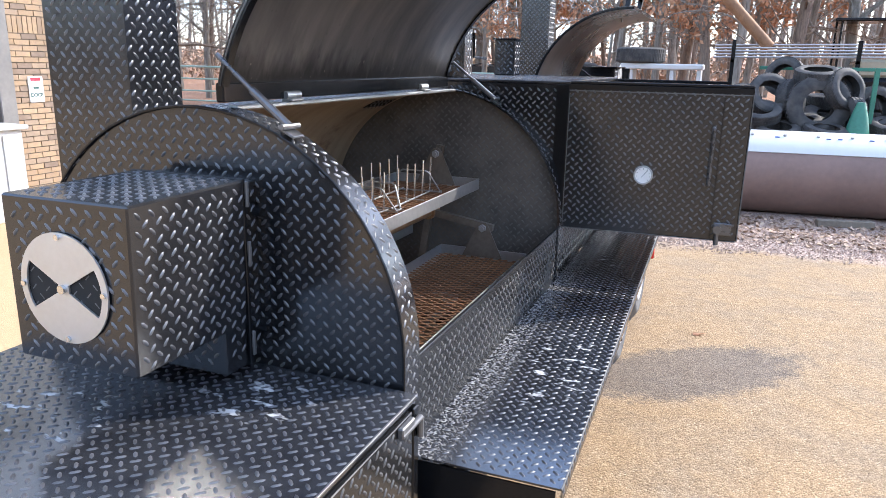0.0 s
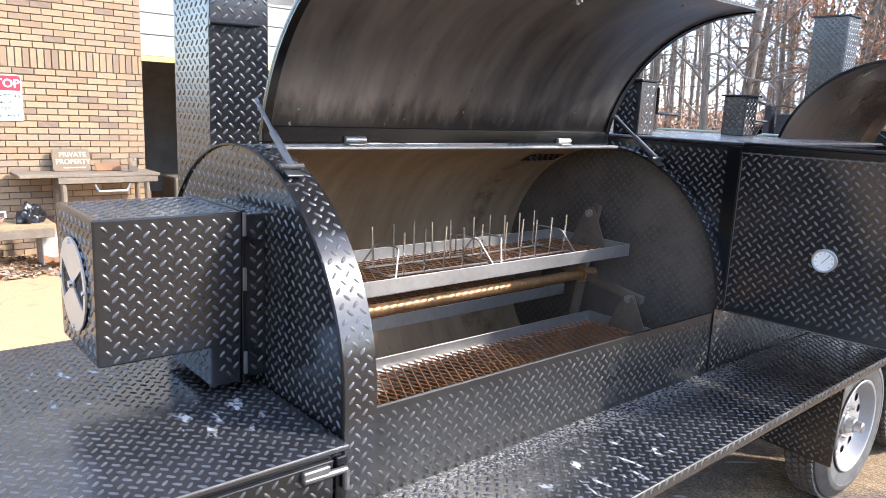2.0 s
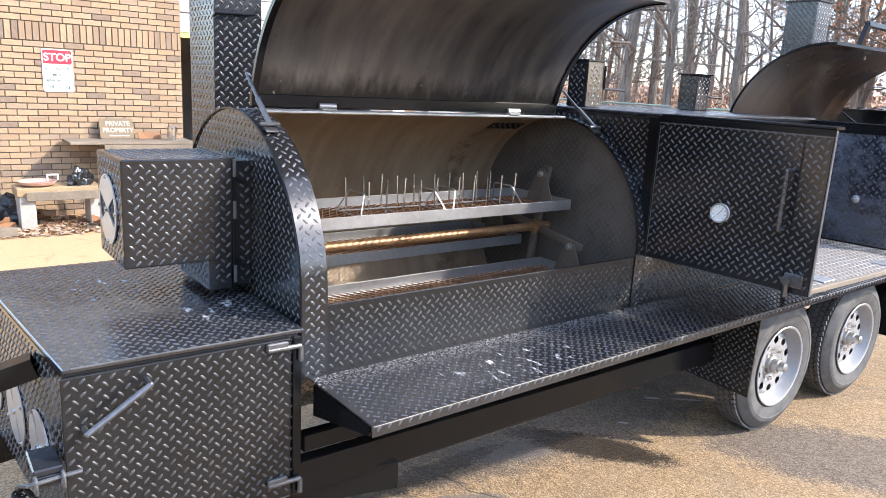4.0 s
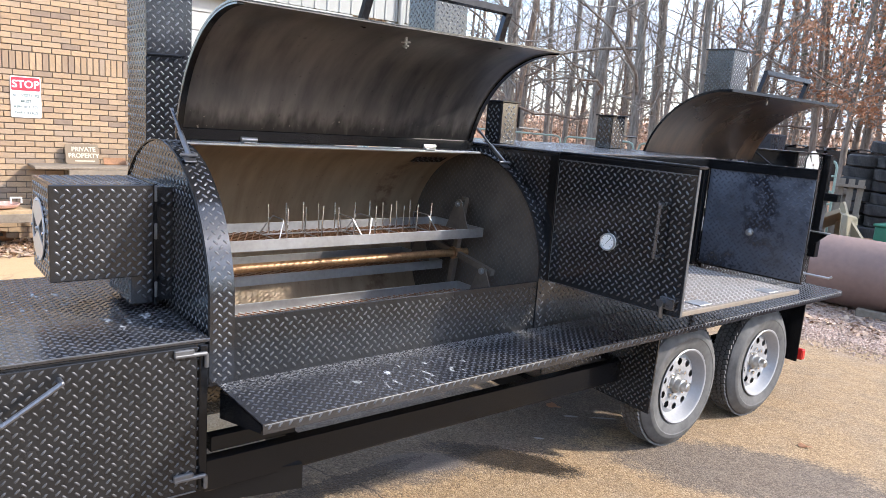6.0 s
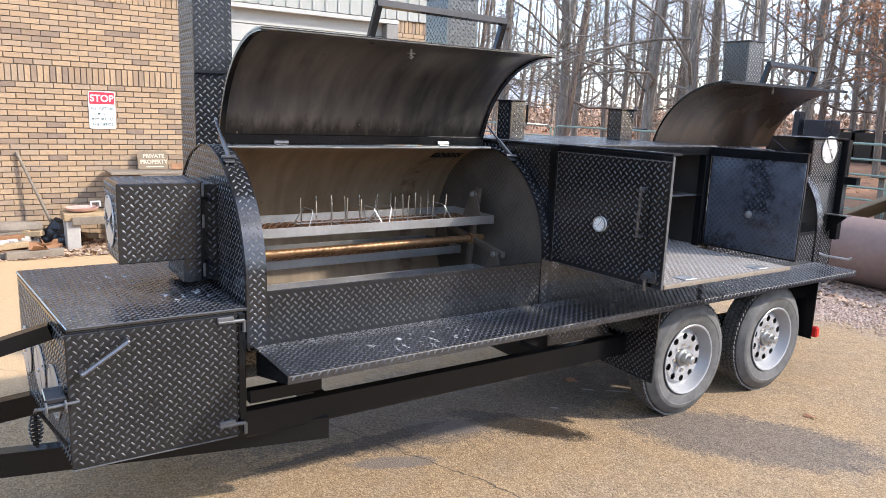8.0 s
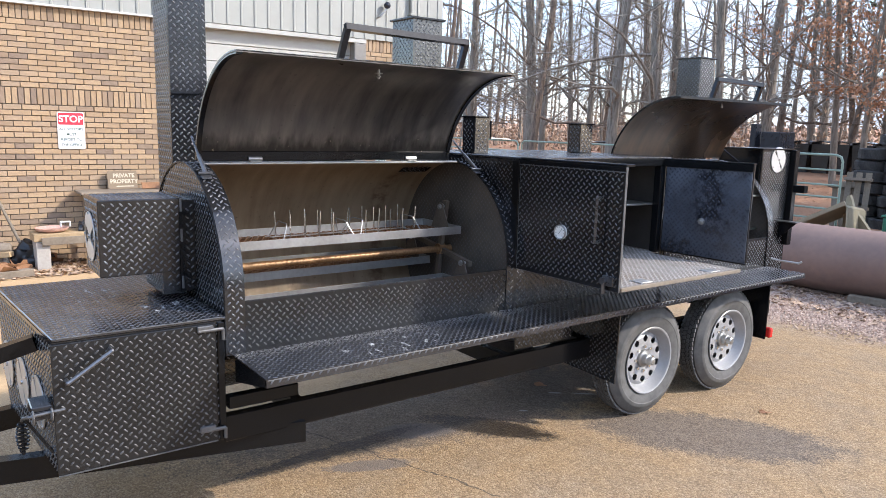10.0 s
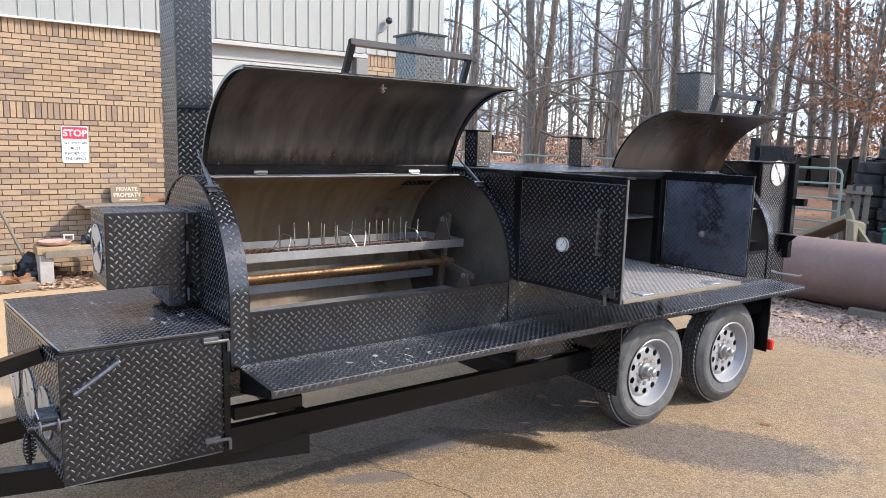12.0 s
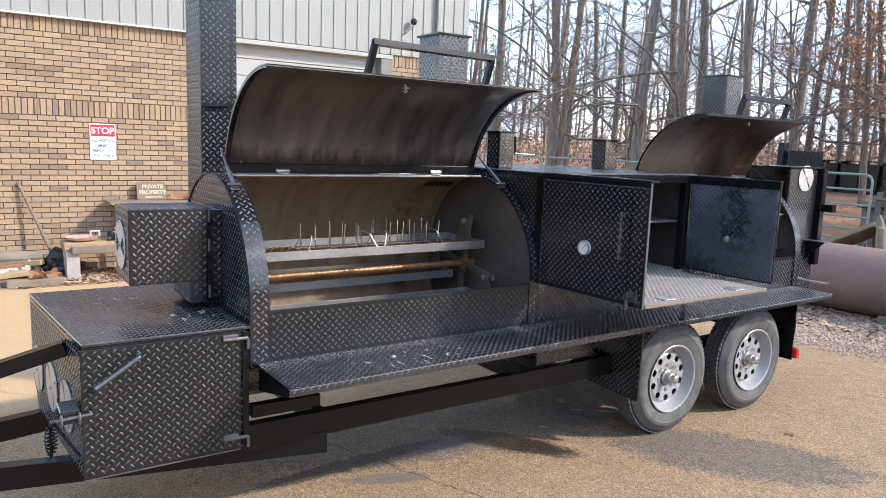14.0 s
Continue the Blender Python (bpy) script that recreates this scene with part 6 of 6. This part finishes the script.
part("body", slab(B(), [(-0.32, 0.0), (0.32, 0.0), (0.40, 1.22), (-0.40, 1.22)], -0.38, 0.38), M_GLOSS, bin0)
bm = sheet(B(), [(-0.42, 1.20), (-0.38, 1.30), (0.0, 1.36), (0.38, 1.30), (0.42, 1.20)], -0.42, 0.42, 0.03)
part("lid", bm, M_GLOSS, bin0, keep_uv=True)
for k in range(1, 13):
    copy_thing(bin0, Matrix.Translation((-14.2 + 0.86 * k, 30 + 0.1 * (k % 3), 0.32)))
neigh = thing("parked_cooker", "dark grey steel cooker parked beyond, only its top showing", "cooker")
part("body", box(B(), -5.11, -4.72, 12.7, 13.3, 0.0, 1.90, 0.015), M_BLUEBLACK, neigh)
part("flue", box(B(), -5.34, -5.22, 12.7, 12.9, 0.0, 2.05, 0.01), M_BLUEBLACK, neigh)
tb = thing("white_table", "long white table with a tyre on it", "table")
part("top", box(B(), -1.25, 0.15, 12.0, 12.7, 1.66, 1.76, 0.02), M_WHITEPAINT, tb)
for x in (-1.1, -0.4, 0.05):
    part("leg", box(B(), x, x + 0.07, 12.05, 12.6, 0.0, 1.66, 0.01), M_WHITEPAINT, tb)
put_tyre(3, Matrix.Translation((-0.95, 12.35, 1.90)), "large black tyre lying on a white table")
lg = solo("leaning_log", rod(B(), (1.15, 12.0, 2.05), (-0.9, 12.3, 4.2), 0.09, 16, 0.10), M_RUST, "reddish-brown bare log leaning up to the trees", "log")
for k in range(5):
    solo("scaffold_tube", rod(B(), (0.3, 11.6 + 0.1 * k, 1.88 + 0.05 * k), (4.5, 11.7 + 0.1 * k, 1.93 + 0.05 * k), 0.015, 8), M_STEEL, "grey steel tube on a rack", "tube", "steel tubes on a rack")
rk = thing("tube_rack", "dark steel rack carrying tubes", "rack")
for x in (0.6, 2.4, 4.2):
    part("post", box(B(), x - 0.03, x + 0.03, 11.5, 11.56, 0, 2.15, 0.004), M_BLACK, rk)
    part("arm", box(B(), x - 0.03, x + 0.03, 11.5, 12.2, 1.80, 1.85, 0.004), M_BLACK, rk)
gf = thing("steel_stand", "dark green steel stand beside the tyre heap", "stand")
for x in (2.45, 3.4):
    part("post", box(B(), x - 0.03, x + 0.03, 10.0, 10.06, 0, 1.75, 0.004), M_GREEN, gf)
for z in (1.1, 1.7):
    part("rail", box(B(), 1.0, 3.6, 10.9, 10.95, z, z + 0.05, 0.004), M_GREEN, gf)
gfun = lathe(B(), [(0, 0.16), (0.25, 0.11), (0.45, 0.05)], axis="Z", n=20)
solo("green_funnel", gfun, M_GREEN, "dark green enamel funnel on the tyre heap", "funnel", m=Matrix.Translation((2.28, 9.75, 0.85)))
gcart = thing("golf_cart", "dark golf cart with a flat roof parked among the trees", "golf cart")
part("roof", box(B(), 2.6, 4.4, 17.2, 18.4, 2.75, 2.82, 0.02), M_BLACK, gcart)
for x, y in ((2.75, 17.3), (2.75, 18.3), (4.2, 17.3), (4.2, 18.3)):
    part("post", rod(B(), (x, y, 1.2), (x, y, 2.76), 0.025, 8), M_BLACK, gcart)
part("body", box(B(), 2.5, 4.6, 17.2, 18.4, 1.0, 1.55, 0.08), M_BLACK, gcart)
part("seat", box(B(), 3.2, 3.9, 17.3, 18.3, 1.55, 1.95, 0.06), M_CREAM, gcart)

# gravel and mulch by the pipe
bm = B()
rnd = random.Random(21)
for k in range(14000):
    x = rnd.uniform(-2.6, 4.2)
    y = 5.6 + 0.12 * x + abs(rnd.gauss(0, 0.9)) + rnd.uniform(0, 0.5)
    if y > 8.4:
        continue
    r = rnd.uniform(0.007, 0.020)
    c = Vector((x, y, r * 0.35))
    d = Matrix.Rotation(rnd.uniform(0, 6.3), 3, "Z")
    vs = [bm.verts.new(c + d @ Vector(p)) for p in ((r, 0, 0), (0, r * 0.7, 0), (-r, 0, 0), (0, -r * 0.7, 0), (0, 0, r * 0.6))]
    for a, b in ((0, 1), (1, 2), (2, 3), (3, 0)):
        bm.faces.new((vs[a], vs[b], vs[4]))
solo("loose_gravel", bm, M_STONE, "loose pinkish gravel along the pipe", "gravel", kind="stuff", smooth=0)
bm = B()
for k in range(16000):
    if k % 8 == 0:
        x, y = rnd.uniform(-1.5, 3.5), rnd.uniform(6.4, 7.8)
    elif k % 8 == 1:
        x, y = rnd.uniform(-7.2, -6.15), rnd.uniform(-1.2, 1.4)
    else:
        x, y = rnd.uniform(-16, 9), rnd.uniform(11, 26)
    r = rnd.uniform(0.02, 0.05)
    z = max(0.0, (y - 14) * 0.02) + 0.012
    m = Matrix.Translation((x, y, z)) @ Euler((rnd.uniform(-0.6, 0.6), rnd.uniform(-0.6, 0.6), rnd.uniform(0, 6.3))).to_matrix().to_4x4()
    bm.faces.new([bm.verts.new(m @ Vector(p)) for p in ((-r, 0, 0), (0, -r * 0.5, 0.004), (r, 0, 0), (0, r * 0.5, 0.004))])
solo("leaf_litter", bm, M_LITTER, "brown fallen leaves under the trees", "leaves", kind="stuff", smooth=0)
for x, y, r in ((-0.551, 2.472, 0.045), (0.623, 3.394, 0.035)):
    bm = B()
    ring = [bm.verts.new((x + r * math.cos(a) * (1 + 0.4 * math.cos(3 * a)), y + 0.7 * r * math.sin(a) * (1 + 0.4 * math.cos(3 * a)), 0.01 + 0.008 * math.cos(2 * a))) for a in [2 * math.pi * i / 18 for i in range(18)]]
    ce = bm.verts.new((x, y, 0.012))
    for i in range(18):
        bm.faces.new((ring[i], ring[(i + 1) % 18], ce))
    bmesh.ops.solidify(bm, geom=bm.faces[:], thickness=0.002)
    solo("fallen_leaf", bm, M_LEAF, "dry orange leaf lying on the paving", "leaf")

# ---------------------------------------------------------------- trees
def limb(bm, a, d, length, r0, r1, rnd, n=5, seg=5, wob=0.12, sag=0.0):
    """A tapered bent limb; gives points along it."""
    pts, p, d = [a.copy()], a.copy(), d.normalized()
    for k in range(seg):
        d = (d + Vector((rnd.uniform(-wob, wob), rnd.uniform(-wob, wob), rnd.uniform(-wob, wob) + sag))).normalized()
        p = p + d * (length / seg)
        pts.append(p.copy())
    rings = []
    for k, q in enumerate(pts):
        r = r0 + (r1 - r0) * k / seg
        t = (pts[min(k + 1, seg)] - pts[max(k - 1, 0)]).normalized()
        s = t.orthogonal().normalized()
        u = t.cross(s)
        rings.append([bm.verts.new(q + (s * math.cos(2 * math.pi * i / n) + u * math.sin(2 * math.pi * i / n)) * r) for i in range(n)])
    for ra, rb in zip(rings, rings[1:]):
        for i in range(n):
            j = (i + 1) % n
            bm.faces.new((ra[i], ra[j], rb[j], rb[i]))
    return pts


def leaf_quad(bm, c, r, rnd):
    m = Matrix.Translation(c) @ Euler((rnd.uniform(0, 6.3), rnd.uniform(0, 6.3), rnd.uniform(0, 6.3))).to_matrix().to_4x4()
    bm.faces.new([bm.verts.new(m @ Vector(p)) for p in ((-r, 0, 0), (0, -r * 0.55, 0), (r, 0, 0), (0, r * 0.55, 0))])


def tree_parts(seed, height, r0, nb, low, leaves=0, leaf_r=0.05, droop=0.0, twigs=5):
    rnd = random.Random(seed)
    trunk = B()
    lean = Vector((rnd.uniform(-0.07, 0.07), rnd.uniform(-0.07, 0.07), 1))
    pts = limb(trunk, Vector((0, 0, -0.2)), lean, height, r0, r0 * 0.30, rnd, 9, 12, 0.06)
    crown, foliage = B(), B()
    for k in range(nb):
        f = low + (1 - low) * ((k + rnd.random()) / nb) ** 1.35
        i = min(int(f * 12), 11)
        a = pts[i].lerp(pts[i + 1], f * 12 - i)
        az = rnd.uniform(0, 6.283)
        d = Vector((math.cos(az), math.sin(az), rnd.uniform(-0.1, 0.9) - droop))
        big = rnd.random() < 0.3
        ln = height * (rnd.uniform(0.18, 0.30) if big else rnd.uniform(0.07, 0.17)) * (1.2 - f * 0.5)
        rb = r0 * (1 - f * 0.65) * (rnd.uniform(0.34, 0.55) if big else rnd.uniform(0.14, 0.28))
        bp = limb(crown, a, d, ln, rb, max(rb * 0.22, 0.008), rnd, 5, 6, 0.34, 0.07)
        for j in range(twigs):
            q = bp[rnd.randint(1, 6)]
            dd = Vector((rnd.uniform(-1, 1), rnd.uniform(-1, 1), rnd.uniform(-0.3, 0.9)))
            tl = ln * rnd.uniform(0.25, 0.55)
            tp = limb(crown, q, dd, tl, max(rb * 0.32, 0.009), 0.005, rnd, 3, 4, 0.38)
            for e in range(2):
                limb(crown, tp[rnd.randint(1, 4)], Vector((rnd.uniform(-1, 1), rnd.uniform(-1, 1), rnd.uniform(-0.2, 0.8))), tl * 0.6, 0.007, 0.004, rnd, 3, 3, 0.4)
            for e in range(leaves):
                leaf_quad(foliage, tp[rnd.randint(1, 4)] + Vector((rnd.gauss(0, 0.14), rnd.gauss(0, 0.14), rnd.gauss(0, 0.09))), leaf_r * rnd.uniform(0.7, 1.3), rnd)
    return trunk, crown, foliage


def make_tree(name, label, seed, height, r0, nb, low, mat, leaves=0, leaf_mat=None, leaf_r=0.05, droop=0.0, twigs=5, group="bare winter trees"):
    t = thing(name, label, "tree", group)
    a, b, c = tree_parts(seed, height, r0, nb, low, leaves, leaf_r, droop, twigs)
    part("trunk", a, mat, t, smooth=60)
    part("crown", b, mat, t, smooth=60)
    if leaves:
        part("foliage", c, leaf_mat, t, smooth=0)
    else:
        c.free()
    return t


KINDS = [
    make_tree("tree", "tall bare grey-barked winter tree", 1, 20, 0.175, 40, 0.10, M_BARK),
    make_tree("tree", "tall bare grey-barked winter tree", 2, 19, 0.125, 38, 0.09, M_BARK),
    make_tree("tree", "bare brown-barked winter tree", 3, 19, 0.155, 38, 0.12, M_BARK2),
    make_tree("tree", "slender bare winter tree", 4, 15, 0.07, 34, 0.08, M_BARK),
    make_tree("tree", "slender bare winter tree", 5, 13, 0.055, 32, 0.08, M_BARK2),
    make_tree("beech_tree", "young beech holding dry orange leaves", 6, 11, 0.10, 34, 0.22, M_BARK, 16, M_LEAF, 0.06),
    make_tree("pine_tree", "tall pine with sparse green needles", 7, 20, 0.13, 24, 0.18, M_BARK2, 9, M_PINELEAF, 0.085),
    make_tree("sapling", "thin bare sapling in the undergrowth", 8, 6.5, 0.035, 16, 0.10, M_BARK, twigs=4),
]
rnd = random.Random(44)


def open_lane(x, y):
    """The clearing between the yard and the row of bins."""
    return y < 30.5 and x > 1.6 - 0.511 * (y + 1.5) and (x < -0.17 * y or y < 16)


placed = [False] * len(KINDS)


def put_tree(k, x, y, s):
    s *= rnd.uniform(0.85, 1.15)
    m = Matrix.Translation((x, y, max(0.0, (y - 14) * 0.02))) @ Matrix.Rotation(rnd.uniform(0, 6.3), 4, "Z") @ Matrix.Diagonal((s, s, s, 1))
    if not placed[k]:
        KINDS[k].matrix_world = m
        placed[k] = True
    else:
        copy_thing(KINDS[k], m)


spots = []
tries = 0
while len(spots) < 52 and tries < 6000:
    tries += 1
    y = 16.5 + 22 * rnd.random() ** 1.2
    x = rnd.uniform(-(y + 2) * 1.25, 1.5 + 0.17 * (y + 1.4))
    if open_lane(x, y):
        continue
    if all((x - a) ** 2 + (y - b) ** 2 > (1.1 if len(spots) < 70 else 0.5) for a, b in spots):
        spots.append((x, y))
for i, (x, y) in enumerate(spots):
    k = (0, 1, 2, 3, 1, 4, 0, 2, 6, 1, 7, 2, 3, 0, 4, 1)[i % 16]
    put_tree(k, x, y, 1.0)
for x, y in ((-3.4, 16.5), (-1.2, 15.6), (0.6, 16.2), (-0.2, 18.5), (-6.5, 17.5), (2.2, 19.8), (-2.4, 19.0), (-4.8, 18.2), (-5.7, 16.4), (-7.4, 19.5), (-3.9, 20.5), (1.4, 22.0), (-6.0, 32.5), (-2.0, 33.0)):
    if not open_lane(x, y):
        put_tree(5, x, y, 1.0)
for x, y in ((-6.6, 20.5), (-4.4, 19.5), (-2.8, 21.5), (-8.8, 23.5), (-1.3, 19.0), (0.9, 20.5), (-5.4, 24.0)):
    put_tree(5, x, y, 1.0)
for k in range(16):
    put_tree((0, 3, 1, 2, 6)[k % 5], -17 + 1.24 * k + rnd.uniform(-0.4, 0.4), 31.5 + rnd.uniform(0, 7), 1.0)
# far woods
bm = B()
for k in range(130):
    y = rnd.uniform(36, 80)
    x = rnd.uniform(-(y + 2) * 1.3, 2 + 0.2 * y)
    h = rnd.uniform(11, 20)
    z = (y - 14) * 0.02
    pts = limb(bm, Vector((x, y, z - 0.3)), Vector((rnd.uniform(-0.08, 0.08), 0, 1)), h, rnd.uniform(0.09, 0.22), 0.05, rnd, 5, 6, 0.07)
    for j in range(18):
        limb(bm, pts[rnd.randint(1, 4)], Vector((rnd.uniform(-1, 1), rnd.uniform(-0.4, 0.4), rnd.uniform(-0.1, 0.9))), rnd.uniform(1.5, 4.5), 0.04, 0.010, rnd, 3, 4, 0.35)
solo("far_woods", bm, M_BARK, "distant bare grey woods", "woods", kind="stuff", smooth=60)
bm = B()
for k in range(26000):
    y = rnd.uniform(34, 70)
    x = rnd.uniform(-(y + 2) * 1.3, 2 + 0.2 * y)
    leaf_quad(bm, Vector((x, y, (y - 14) * 0.02 + abs(rnd.gauss(0, 1.0)))), rnd.uniform(0.08, 0.2), rnd)
solo("undergrowth", bm, M_LITTER, "brown tangled undergrowth in the woods", "undergrowth", kind="stuff", smooth=0)
# low woods added out of view, to darken what the plates reflect
bm = B()
for k in range(170):
    ang = radians(rnd.uniform(-150, 40))
    far = rnd.uniform(36, 60)
    x, y = far * math.cos(ang), far * math.sin(ang)
    if y > 12:
        continue
    pts = limb(bm, Vector((x, y, -0.3)), Vector((rnd.uniform(-0.08, 0.08), rnd.uniform(-0.08, 0.08), 1)), rnd.uniform(9, 13), rnd.uniform(0.12, 0.26), 0.04, rnd, 5, 5, 0.06)
    for j in range(10):
        limb(bm, pts[rnd.randint(1, 4)], Vector((rnd.uniform(-1, 1), rnd.uniform(-1, 1), rnd.uniform(0.2, 1.0))), rnd.uniform(1.5, 3.5), 0.08, 0.02, rnd, 3, 3, 0.25)
for k in range(11000):
    ang = radians(rnd.uniform(-150, 40))
    far = rnd.uniform(37, 62)
    leaf_quad(bm, Vector((far * math.cos(ang), far * math.sin(ang), abs(rnd.gauss(0, 4.2)))), rnd.uniform(0.3, 0.75), rnd)
solo("woods_behind", bm, M_BARK2, "unseen brown woods added to darken reflections in the plates", "woods", kind="stuff", smooth=0)
